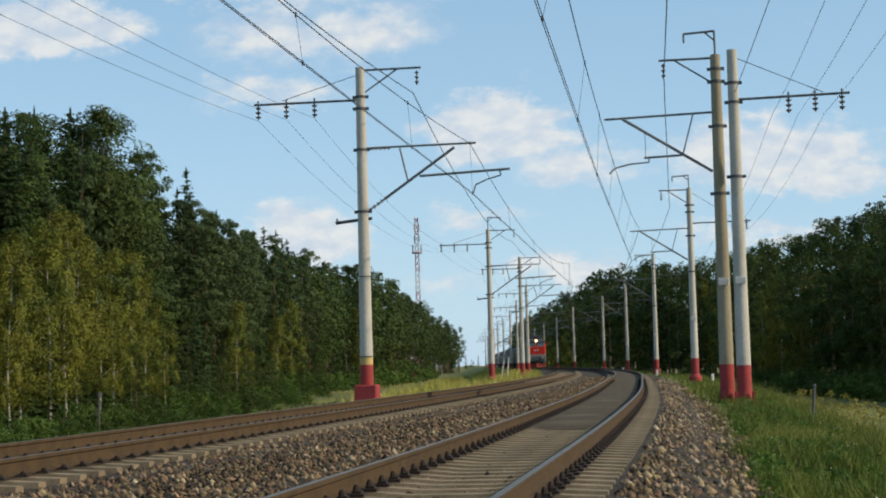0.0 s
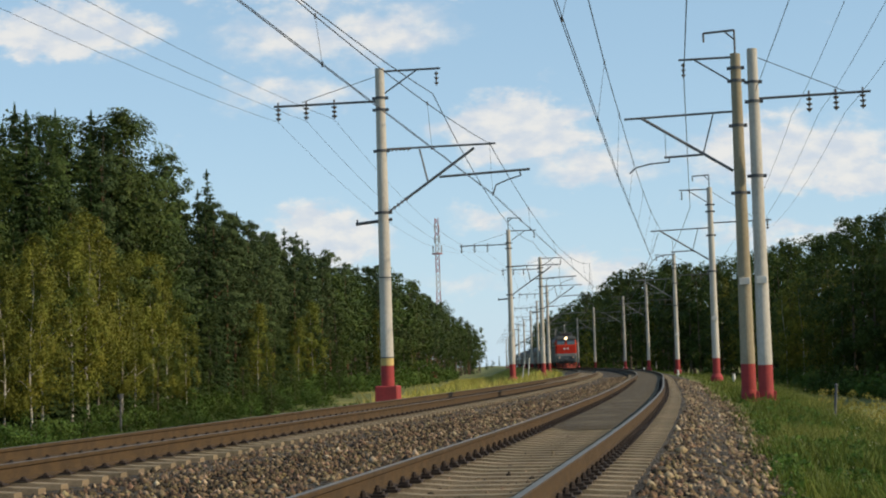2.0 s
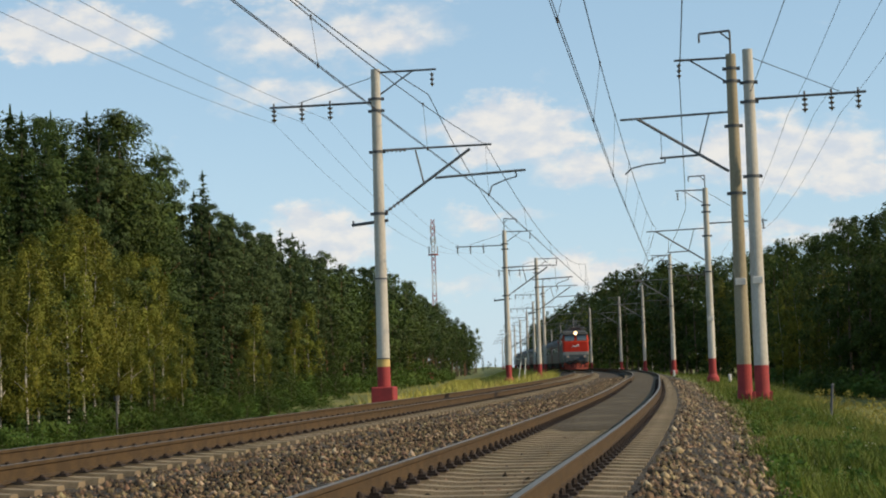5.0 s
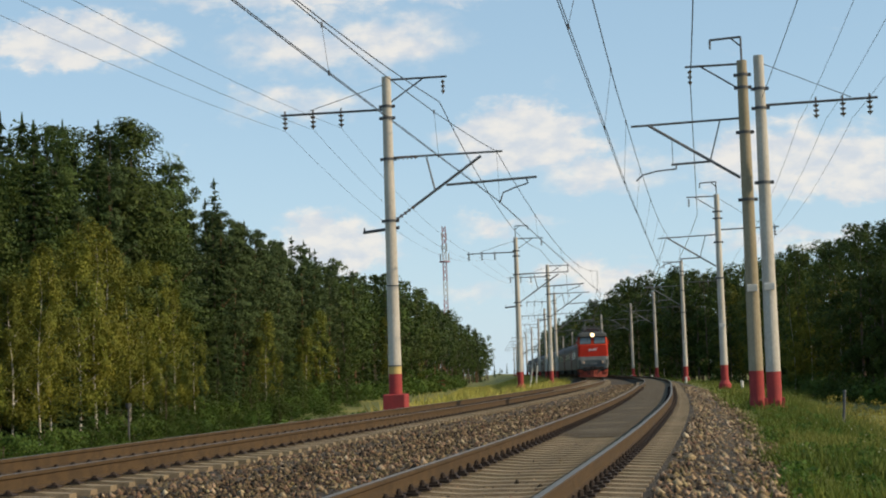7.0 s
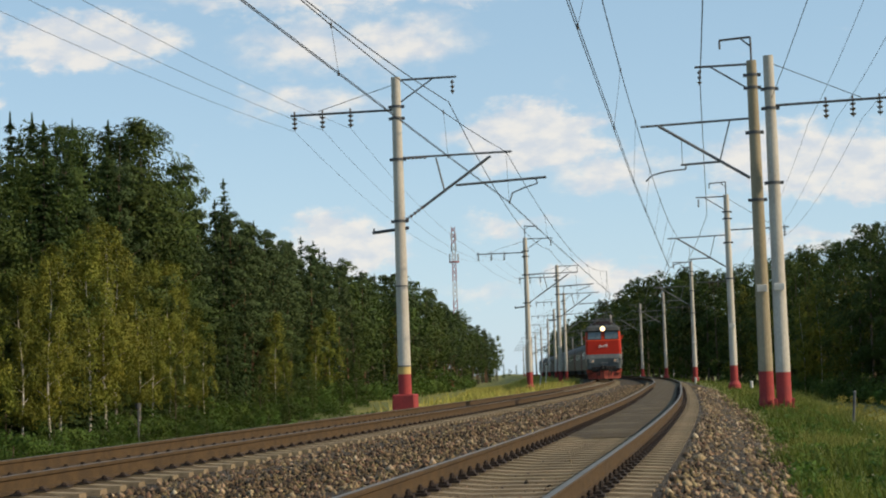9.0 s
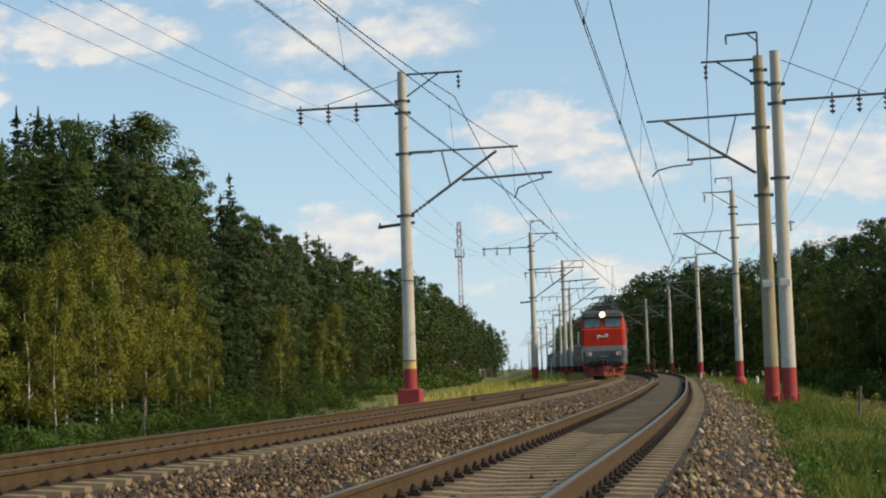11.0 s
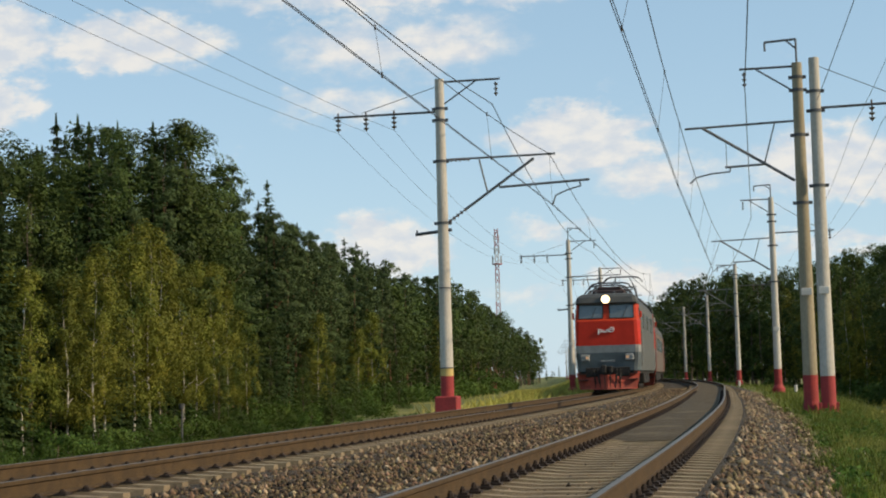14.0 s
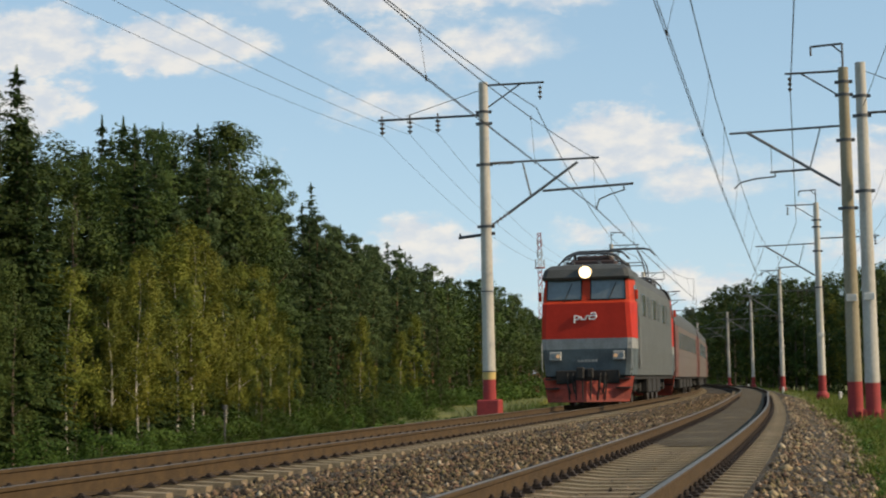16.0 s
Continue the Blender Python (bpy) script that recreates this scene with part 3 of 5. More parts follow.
def bogie(parent, y, axles, wr=0.62):
    bg = part("bogie", bmesh.new(), M["black"], parent)
    bm = bmesh.new()
    span = (axles - 1) * 2.1 / 2 + 0.75
    for s in (-1, 1):
        box(bm, s * 1.0 - 0.09, -span, 0.5, s * 1.0 + 0.09, span, 0.85, 0.03)
        for k in range(axles):
            yy = (k - (axles - 1) / 2) * 2.1
            box(bm, s * 1.08 - 0.08, yy - 0.2, 0.42, s * 1.08 + 0.1, yy + 0.2, 0.8, 0.03)
            for e in (-0.42, 0.42):
                tube(bm, (s * 1.05, yy + e, 0.55), (s * 1.05, yy + e, 0.98), 0.1, sides=10)
    box(bm, -1.0, -0.4, 0.55, 1.0, 0.4, 0.95)
    bm.to_mesh(bg.data)
    bm.free()
    bg.matrix_basis = pose(0, y, 0)
    for k in range(axles):
        yy = (k - (axles - 1) / 2) * 2.1
        bm = bmesh.new()
        tube(bm, (-0.8, 0, 0), (0.8, 0, 0), 0.09, sides=10)
        for s in (-1, 1):
            tube(bm, (s * 0.73, 0, 0), (s * 0.86, 0, 0), wr, sides=28)
            tube(bm, (s * 0.70, 0, 0), (s * 0.735, 0, 0), wr + 0.03, sides=28)
        w = part("wheelset", bm, M["wheel"], bg)
        w.matrix_basis = pose(0, yy, wr + 0.002)
    return bg


# outline of a cab in plan at each level: height, y of the nose, half width of the nose, half width of the body
CAB = [(0.98, 0.16, 1.30, 1.44), (1.84, 0.06, 1.40, 1.475), (2.18, 0.02, 1.41, 1.475), (3.32, 0.02, 1.36, 1.475), (3.40, 0.20, 1.35, 1.47), (4.16, 0.38, 1.30, 1.42)]
BROW = [(4.10, 0.22, 1.36, 1.44), (4.18, 0.14, 1.37, 1.44), (4.44, 0.26, 1.30, 1.36), (4.58, 0.52, 1.14, 1.22), (4.64, 1.0, 0.80, 0.86)]
LOCO_L = 19.2


def cab_loop(i, y_end, levels=CAB):
    z, fy, wf, w = levels[i]
    return [(-w, y_end, z), (-w, fy + 0.75, z), (-wf - 0.02, fy + 0.06, z), (-wf + 0.12, fy, z), (wf - 0.12, fy, z), (wf + 0.02, fy + 0.06, z), (w, fy + 0.75, z), (w, y_end, z)]


def build_cab(root):
    """One end of the locomotive, nose at y=0; parts are returned for turning."""
    made = []

    def add(name, bm, mat, label=""):
        bmesh.ops.recalc_face_normals(bm, faces=bm.faces)
        ob = part(name, bm, M[mat], root, label)
        made.append(ob)
        return ob

    deep = 1.75
    add("apron", loft(bmesh.new(), [cab_loop(0, deep), cab_loop(1, deep)]), "slate", "dirty slate-grey lower front")
    add("stripe", loft(bmesh.new(), [cab_loop(1, deep), cab_loop(2, deep)]), "pale", "pale grey stripe")
    add("nose_panel", loft(bmesh.new(), [cab_loop(2, deep), cab_loop(3, deep)]), "red", "bright red nose panel")
    add("window_surround", loft(bmesh.new(), [cab_loop(3, deep), cab_loop(4, deep), cab_loop(5, deep)]), "orange", "red windscreen surround")
    bm = loft(bmesh.new(), [cab_loop(k, deep + 0.02, BROW) for k in range(len(BROW))])
    bm.faces.new([bm.verts.new(p) for p in cab_loop(len(BROW) - 1, deep + 0.02, BROW)])
    bm.faces.new([bm.verts.new((x * 0.98, y + 0.01, 4.115)) for x, y, z in cab_loop(0, deep, BROW)])
    add("cab_roof", bm, "roofgrey", "dark grey cab roof with an overhanging brow")

    def on_screen(x, f, out=0.0):
        """A point of the windscreen plane: x across, f up from its foot."""
        z0, y0, z1, y1 = 3.40, 0.20, 4.16, 0.38
        return Vector((x, y0 + (y1 - y0) * f - out * 0.9, z0 + (z1 - z0) * f + out * 0.43))

    for x0, x1 in ((-1.25, -0.15), (0.15, 1.25)):
        p = add("windscreen", slab(bmesh.new(), [on_screen(x0, 0.05), on_screen(x1, 0.05), on_screen(x1 * 0.985, 0.93), on_screen(x0 * 0.985, 0.93)], 0.012), "glass", "dark windscreen pane")
        bm = bmesh.new()
        cs = [on_screen(x0, 0.05, 0.015), on_screen(x1, 0.05, 0.015), on_screen(x1 * 0.985, 0.93, 0.015), on_screen(x0 * 0.985, 0.93, 0.015)]
        path_tube(bm, cs + cs[:1], 0.022)
        add("window_seal", bm, "black")
        bm = bmesh.new()
        tube(bm, on_screen((x0 + x1) / 2, -0.05, 0.04), on_screen((x0 + x1) / 2 + 0.25, 0.75, 0.03), 0.012, sides=5)
        add("wiper", bm, "black")
    for s in (-1, 1):
        bm = slab(bmesh.new(), [(s * 1.482, 1.0, 3.4), (s * 1.482, 1.55, 3.4), (s * 1.445, 1.55, 3.92), (s * 1.445, 1.0, 3.92)], 0.012 * s)
        add("side_window", bm, "glass", "dark cab side window")
        bm = box(bmesh.new(), s * 1.5, 0.72, 3.45, s * 1.60, 0.78, 3.75, 0.015)
        add("mirror", bm, "orange")
        bm = bmesh.new()
        box(bm, s * 1.0 - 0.19, -0.03, 1.47, s * 1.0 + 0.19, 0.12, 1.77, 0.03)
        add("lamp_bezel", bm, "pale")
        for e in (-0.09, 0.09):
            if e * s > 0:
                add("lamp_glass", tube(bmesh.new(), (s * 1.0 + e, -0.02, 1.62), (s * 1.0 + e, -0.045, 1.62), 0.075, sides=14), "glass", "unlit buffer lamp")
        bm = tube(bmesh.new(), (s * 0.91, -0.02, 1.62), (s * 0.91, -0.05, 1.62), 0.065, sides=14)
        add("marker_lamp", bm, "small_lamp", "small lit marker lamp")
        bm = path_tube(bmesh.new(), [Vector((s * 1.4, 0.12, 1.15)), Vector((s * 1.42, -0.02, 1.2)), Vector((s * 1.42, 0.0, 2.0)), Vector((s * 1.42, 0.1, 2.05))], 0.018)
        add("handrail", bm, "pale")
        for zz in (0.58, 0.88):
            add("step", box(bmesh.new(), s * 1.12 - 0.22, -0.04, zz - 0.025, s * 1.12 + 0.22, 0.3, zz + 0.025), "black")
    # beam, coupler, hoses
    bm = box(bmesh.new(), -1.0, 0.02, 0.72, 1.0, 0.4, 1.16, 0.03)
    add("buffer_beam", bm, "black", "sooty buffer beam")
    bm = box(bmesh.new(), -0.14, -0.55, 0.92, 0.14, 0.3, 1.2, 0.03)
    box(bm, -0.26, -0.72, 0.88, -0.02, -0.42, 1.26, 0.04)
    box(bm, 0.06, -0.66, 0.9, 0.26, -0.42, 1.22, 0.04)
    add("coupler", bm, "black", "black automatic coupler")
    for x in (-0.62, -0.45, 0.42, 0.58):
        bm = path_tube(bmesh.new(), [Vector((x, 0.0, 1.05)), Vector((x, -0.14, 0.95)), Vector((x * 0.94, -0.2, 0.62)), Vector((x * 0.85, -0.12, 0.42))], 0.03)
        add("brake_hose", bm, "black")
    # snow plough: two raked plates
    for s in (-1, 1):
        bm = slab(bmesh.new(), [(0, -0.36, 0.14), (s * 1.30, 0.22, 0.14), (s * 1.45, 0.34, 0.94), (0, -0.10, 0.80)], 0.03 * -s)
        add("plough_plate", bm, "plough", "red snow plough plate")
        for k in range(3):
            x = s * (0.12 + 0.22 * k)
            bm = tube(bmesh.new(), (x, -0.31 + abs(x) * 0.36, 0.2), (x * 1.1, -0.2 + abs(x) * 0.27, 0.84), 0.022, sides=6)
            add("plough_rib", bm, "black")
    # headlamp
    bm = tube(bmesh.new(), (0, 0.75, 4.36), (0, 0.10, 4.33), 0.23, 0.22, sides=22)
    add("headlamp_case", bm, "roofgrey")
    bm = tube(bmesh.new(), (0, 0.12, 4.332), (0, 0.085, 4.33), 0.195, sides=22)
    add("headlamp", bm, "lamp", "lit yellow-white headlamp")
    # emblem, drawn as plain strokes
    bm = bmesh.new()
    y0 = 0.02
    strokes = [((-0.46, 2.58), (-0.46, 2.86)), ((-0.46, 2.86), (-0.30, 2.86)), ((-0.30, 2.86), (-0.27, 2.80)), ((-0.27, 2.80), (-0.30, 2.72)), ((-0.30, 2.72), (-0.46, 2.72)),
               ((-0.18, 2.84), (-0.20, 2.72)), ((-0.20, 2.72), (-0.02, 2.72)), ((-0.02, 2.72), (0.04, 2.86)), ((0.04, 2.86), (0.14, 2.86)),
               ((0.14, 2.72), (0.34, 2.72)), ((0.34, 2.72), (0.42, 2.80)), ((0.42, 2.80), (0.40, 2.96)), ((0.40, 2.96), (0.20, 2.96)), ((0.14, 2.72), (0.12, 2.80)), ((0.12, 2.80), (0.20, 2.86)), ((0.20, 2.86), (0.38, 2.86))]
    for (xa, za), (xb, zb) in strokes:
        tube(bm, (xa * 0.78, y0 - 0.03, 2.84 + (za - 2.77) * 0.8), (xb * 0.78, y0 - 0.03, 2.84 + (zb - 2.77) * 0.8), 0.024, sides=6)
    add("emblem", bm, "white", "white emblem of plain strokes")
    for k in range(6):
        add("number_bar", box(bmesh.new(), -0.30 + k * 0.11, 0.06, 1.42, -0.23 + k * 0.11, 0.13, 1.5), "pale")
    return made


def pantograph(root, y, up):
    """A diamond pantograph on four insulators; up: height of its head above the rails."""
    base = bmesh.new()
    for x in (-0.95, 0.95):
        for yy in (-0.9, 0.9):
            insulator_bm(base, (x, y + yy, 4.5), (x, y + yy, 4.82), 3, 0.09)
        tube(base, (x, y - 1.0, 4.85), (x, y + 1.0, 4.85), 0.035)
    for yy in (-0.9, 0.9):
        tube(base, (-0.95, y + yy, 4.85), (0.95, y + yy, 4.85), 0.035)
    part("pantograph_base", base, M["iron"], root)
    mid = 4.9 + (up - 4.9) * 0.5
    spread = 1.35 if up < 5.5 else 0.95
    for s in (-1, 1):
        for x in (-0.75, 0.75):
            part("lower_arm", tube(bmesh.new(), (x, y + s * 0.5, 4.9), (x * 0.85, y + s * spread, mid), 0.028), M["iron"], root)
            part("upper_arm", tube(bmesh.new(), (x * 0.85, y + s * spread, mid), (x * 0.5, y + s * 0.15, up - 0.08), 0.02), M["iron"], root)
        part("knee_bar", tube(bmesh.new(), (-0.64, y + s * spread, mid), (0.64, y + s * spread, mid), 0.02), M["iron"], root)
    head = bmesh.new()
    for s in (-0.22, 0.22):
        path_tube(head, [Vector((-1.05, y + s, up - 0.28)), Vector((-0.85, y + s, up - 0.06)), Vector((-0.6, y + s, up)), Vector((0.6, y + s, up)), Vector((0.85, y + s, up - 0.06)), Vector((1.05, y + s, up - 0.28))], 0.028)
    part("pantograph_head", head, M["iron"], root)


def build_loco():
    ob = thing("locomotive", "red and grey electric locomotive with a lit headlamp", "locomotive")
    build_cab(ob)
    for o in build_cab(ob):
        o.data.transform(Matrix.Translation((0, LOCO_L, 0)) @ Matrix.Rotation(math.pi, 4, "Z"))
        if o.data.materials[0] in (M["lamp"], M["small_lamp"]):
            o.data.materials[0] = M["glass"]
            o["label"] = "unlit lamp glass"
    a, b = 1.75, LOCO_L - 1.75
    for s in (-1, 1):
        for nm, z0, w0, z1, w1, mat in (("side_skirt", 0.98, 1.44, 1.84, 1.475, "grey"), ("side_stripe", 1.84, 1.475, 2.18, 1.475, "grey"), ("side_panel", 2.18, 1.475, 3.40, 1.47, "grey"), ("side_upper", 3.40, 1.47, 4.10, 1.42, "grey")):
            bm = slab(bmesh.new(), [(s * w0, a, z0), (s * w0, b, z0), (s * w1, b, z1), (s * w1, a, z1)], -0.04 * s)
            part(nm, bm, M[mat], ob)
        bm = bmesh.new()
        loft(bm, [[(s * 1.42, a, 4.10), (s * 1.22, a, 4.46), (s * 0.73, a, 4.58)], [(s * 1.42, b, 4.10), (s * 1.22, b, 4.46), (s * 0.73, b, 4.58)]])
        part("roof_slope", bm, M["roofgrey"], ob)
        for k in range(6):
            y = 3.6 + k * 2.2
            bm = bmesh.new()
            box(bm, s * 1.44, y, 3.0, s * 1.49, y + 1.3, 3.75, 0.02)
            part("vent_grille" if k % 2 else "engine_window", bm, M["slate" if k % 2 else "glass"], ob)
            for j in range(5 if k % 2 else 0):
                bm = box(bmesh.new(), s * 1.48, y + 0.04, 3.08 + j * 0.13, s * 1.505, y + 1.26, 3.13 + j * 0.13)
                part("slat", bm, M["grey"], ob)
        bm = box(bmesh.new(), s * 1.475, 1.95, 1.2, s * 1.49, 2.6, 3.3, 0.01)
        part("cab_door", bm, M["grey"], ob, "grey cab door")
        bm = path_tube(bmesh.new(), [Vector((s * 1.53, 1.9, 1.3)), Vector((s * 1.53, 1.9, 2.9))], 0.018)
        part("door_rail", bm, M["pale"], ob)
        for k in range(3):
            bm = box(bmesh.new(), s * 0.95, 6.6 + k * 2.0, 0.35, s * 1.35, 8.2 + k * 2.0, 0.98, 0.04)
            part("equipment_box", bm, M["black"], ob)
    bm = box(bmesh.new(), -0.74, a, 4.50, 0.74, b, 4.585)
    part("roof_deck", bm, M["roofgrey"], ob)
    part("underframe", box(bmesh.new(), -1.36, 0.35, 0.84, 1.36, LOCO_L - 0.35, 1.05), M["black"], ob)
    for k in range(5):
        y = 5.6 + k * 2.0
        bm = box(bmesh.new(), -0.62, y - 0.7, 4.56, 0.62, y + 0.7, 4.86 + 0.12 * (k % 2), 0.05)
        part("roof_box", bm, M["roofgrey"], ob)
    for y in (2.0, LOCO_L - 2.2):
        for s in (-1, 1):
            bm = bmesh.new()
            path_tube(bm, [Vector((s * 1.12, y + 0.4, 4.45)), Vector((s * 1.10, y + 0.1, 4.70)), Vector((s * 0.80, y, 5.0)), Vector((s * 0.5, y, 5.07)), Vector((0, y, 5.08))], 0.035)
            tube(bm, (s * 0.5, y, 5.07), (s * 0.7, y + 1.2, 4.6), 0.025)
            part("roof_rail", bm, M["iron"], ob)
        bm = box(bmesh.new(), -0.72, y + 0.1, 4.55, 0.78, y + 1.0, 4.86, 0.06)
        box(bm, -0.5, y + 0.2, 4.84, 0.62, y + 0.9, 5.02, 0.05)
        part("resistor_housing", bm, M["soot"], ob, "sooty brown roof housing")
        for x in (-0.6, 0.0, 0.6):
            bm = insulator_bm(bmesh.new(), (x, y + 0.6, 4.55), (x, y + 0.6, 4.95), 4, 0.1)
            part("roof_insulator", bm, M["insul"], ob)
    bm = path_tube(bmesh.new(), [Vector((0.0, 2.6, 4.97)), Vector((0.3, 8, 5.05)), Vector((0.0, LOCO_L - 2.6, 4.97))], 0.025)
    part("roof_busbar", bm, M["iron"], ob)
    for x in (-0.5, 0.35):
        bm = tube(bmesh.new(), (x, 1.5, 4.55), (x, 1.15, 4.72), 0.09, 0.05, sides=10)
        part("horn", bm, M["iron"], ob)
    pantograph(ob, 4.0, 5.28)
    pantograph(ob, LOCO_L - 4.0, 6.18)
    for y in (4.2, LOCO_L - 4.2):
        bogie(ob, y, 3)
    for o in ob.children:
        if not o.name.startswith("bogie"):
            o.data.transform(Matrix.Diagonal((1.06, 1.0, 1.035, 1.0)))
    return ob


def build_coach():
    L = 23.9
    ob = thing("coach", "grey and red passenger coach with dark windows", "coach", group="coaches of the train")
    ring = [(-1.5, 0.95), (-1.53, 1.5), (-1.53, 3.3), (-1.44, 3.75), (-1.15, 4.12), (-0.6, 4.34), (0, 4.40), (0.6, 4.34), (1.15, 4.12), (1.44, 3.75), (1.53, 3.3), (1.53, 1.5), (1.5, 0.95)]
    side = [p for p in ring if p[1] <= 3.3]
    for s, pts in ((-1, [p for p in side if p[0] < 0]), (1, [p for p in side if p[0] > 0])):
        for nm, y0, y1, mat in (("end_panel", 0.1, 2.6, "coach_red"), ("side_wall", 2.6, L - 2.6, "coach_side"), ("end_panel", L - 2.6, L - 0.1, "coach_red")):
            bm = loft(bmesh.new(), [[(x, y0, z) for x, z in pts], [(x, y1, z) for x, z in pts]])
            part(nm, bm, M[mat], ob)
        for k in range(10):
            y = 3.3 + k * 1.79
            bm = box(bmesh.new(), s * 1.5, y, 2.25, s * 1.545, y + 1.12, 3.05, 0.012)
            part("window", bm, M["glass"], ob, "dark coach window")
        for y in (0.5, L - 1.4):
            bm = box(bmesh.new(), s * 1.5, y, 1.15, s * 1.545, y + 0.85, 3.1, 0.012)
            part("coach_door", bm, M["coach_red"], ob)
        bm = box(bmesh.new(), s * 1.52, 2.6, 1.92, s * 1.54, L - 2.6, 2.05)
        part("side_stripe", bm, M["coach_side"], ob)
        for k in range(4):
            bm = box(bmesh.new(), s * 0.9, 5.6 + k * 3.3, 0.4, s * 1.4, 7.8 + k * 3.3, 0.95, 0.04)
            part("equipment_box", bm, M["black"], ob)
    roof = [p for p in ring if p[1] >= 3.3]
    bm = loft(bmesh.new(), [[(x, y, z) for x, z in roof] for y in (0.1, L - 0.1)])
    part("roof", bm, M["roofgrey"], ob, smooth=True)
    for y in (0.1, L - 0.1):
        bm = bmesh.new()
        bm.faces.new([bm.verts.new((x, y, z)) for x, z in ring])
        part("end_wall", bm, M["coach_red"], ob)
        bm = box(bmesh.new(), -0.6, y - 0.25, 1.1, 0.6, y + 0.25, 3.3, 0.05)
        part("gangway", bm, M["black"], ob)
    part("underframe", box(bmesh.new(), -1.4, 0.2, 0.85, 1.4, L - 0.2, 1.02), M["black"], ob)
    for k in range(6):
        y = 2.5 + k * 3.8
        part("roof_vent", tube(bmesh.new(), (0.0, y, 4.36), (0.0, y, 4.58), 0.2, 0.24, sides=12), M["roofgrey"], ob)
    for y in (3.4, L - 3.4):
        bogie(ob, y, 2, 0.475)
    return ob

# ---- woods ----
M["birch_leaf"] = material("birch_leaf", (0.165, 0.165, 0.026), 0.7, dark=(0.085, 0.115, 0.02), scale=0.35, fine=5, bump=0, per_object=0.25, per_island=0.3, third=(0.27, 0.20, 0.024), translucent=0.3, spec=0.15)
M["aspen_leaf"] = material("aspen_leaf", (0.060, 0.086, 0.020), 0.7, dark=(0.031, 0.052, 0.013), scale=0.4, fine=5, bump=0, per_object=0.38, per_island=0.3, translucent=0.16, spec=0.12)
M["bush_leaf"] = material("bush_leaf", (0.070, 0.115, 0.022), 0.7, dark=(0.034, 0.062, 0.014), scale=0.5, fine=5, bump=0, per_object=0.35, per_island=0.3, translucent=0.3, spec=0.12)
M["needle"] = material("spruce_needle", (0.053, 0.083, 0.028), 0.75, dark=(0.028, 0.050, 0.018), scale=0.5, fine=6, bump=0, per_object=0.25, per_island=0.25, translucent=0.12, spec=0.08)
M["pine_leaf"] = material("pine_needle", (0.080, 0.110, 0.042), 0.75, dark=(0.044, 0.068, 0.028), scale=0.5, fine=6, bump=0, per_object=0.25, per_island=0.25, translucent=0.15, spec=0.08)
M["birch_bark"] = material("birch_bark", (0.55, 0.52, 0.46), 0.85, dark=(0.10, 0.09, 0.08), scale=3, fine=14, bump=0.2, amount=0.6, stretch=(1, 1, 3))
M["bark"] = material("grey_bark", (0.13, 0.10, 0.075), 0.95, scale=4, fine=20, bump=0.4)
M["pine_bark"] = material("orange_pine_bark", (0.19, 0.10, 0.055), 0.95, scale=3, fine=16, bump=0.4)
rng = np.random.default_rng(11)


def leaf_tris(p, n, size, droop=0.0, slim=0.6):
    """One pointed leaf at each point, facing along its normal."""
    n = n / np.linalg.norm(n, axis=1)[:, None]
    a = np.cross(n, rng.normal(size=p.shape)) + np.array([0, 0, -droop]) * (1 - np.abs(n[:, 2:3]))
    a /= np.linalg.norm(a, axis=1)[:, None]
    b = np.cross(n, a)
    b /= np.linalg.norm(b, axis=1)[:, None]
    s = size * (0.6 + 0.8 * rng.random(len(p)))[:, None]
    return np.stack([p + a * s, p - a * s * 0.65 + b * s * slim, p - a * s * 0.65 - b * s * slim], axis=1).reshape(-1, 3)


def leaves(centres, radii, per, size, flat=1.0, droop=0.0, core=None, slim=0.6):
    """Pointed leaves strewn over the upper shells of balls round the centres; most face outwards, from the clump and from the crown's core."""
    c = np.repeat(np.asarray(centres, float), per, axis=0)
    r = np.repeat(np.asarray(radii, float), per)
    d = rng.normal(size=c.shape)
    d[:, 2] += 0.45
    d /= np.linalg.norm(d, axis=1)[:, None]
    p = c + d * (r * rng.random(len(r)) ** 0.36)[:, None] * np.array([1, 1, flat])
    n = 0.8 * d + 0.4 * rng.normal(size=p.shape)
    if core:
        q = p - np.array([0, 0, core])
        q[:, 2] *= 0.35
        n += 0.8 * q / np.linalg.norm(q, axis=1)[:, None]
    return leaf_tris(p, n, size, droop, slim)


def leaf_mesh(name, tri, mat, parent):
    me = bpy.data.meshes.new(name)
    n = len(tri) // 3
    me.vertices.add(3 * n)
    me.vertices.foreach_set("co", tri.astype(np.float32).ravel())
    me.loops.add(3 * n)
    me.loops.foreach_set("vertex_index", np.arange(3 * n, dtype=np.int32))
    me.polygons.add(n)
    me.polygons.foreach_set("loop_start", np.arange(0, 3 * n, 3, dtype=np.int32))
    me.materials.append(mat)
    me.update()
    me.validate()
    ob = new(name, me)
    if parent:
        ob.parent = parent
    return ob


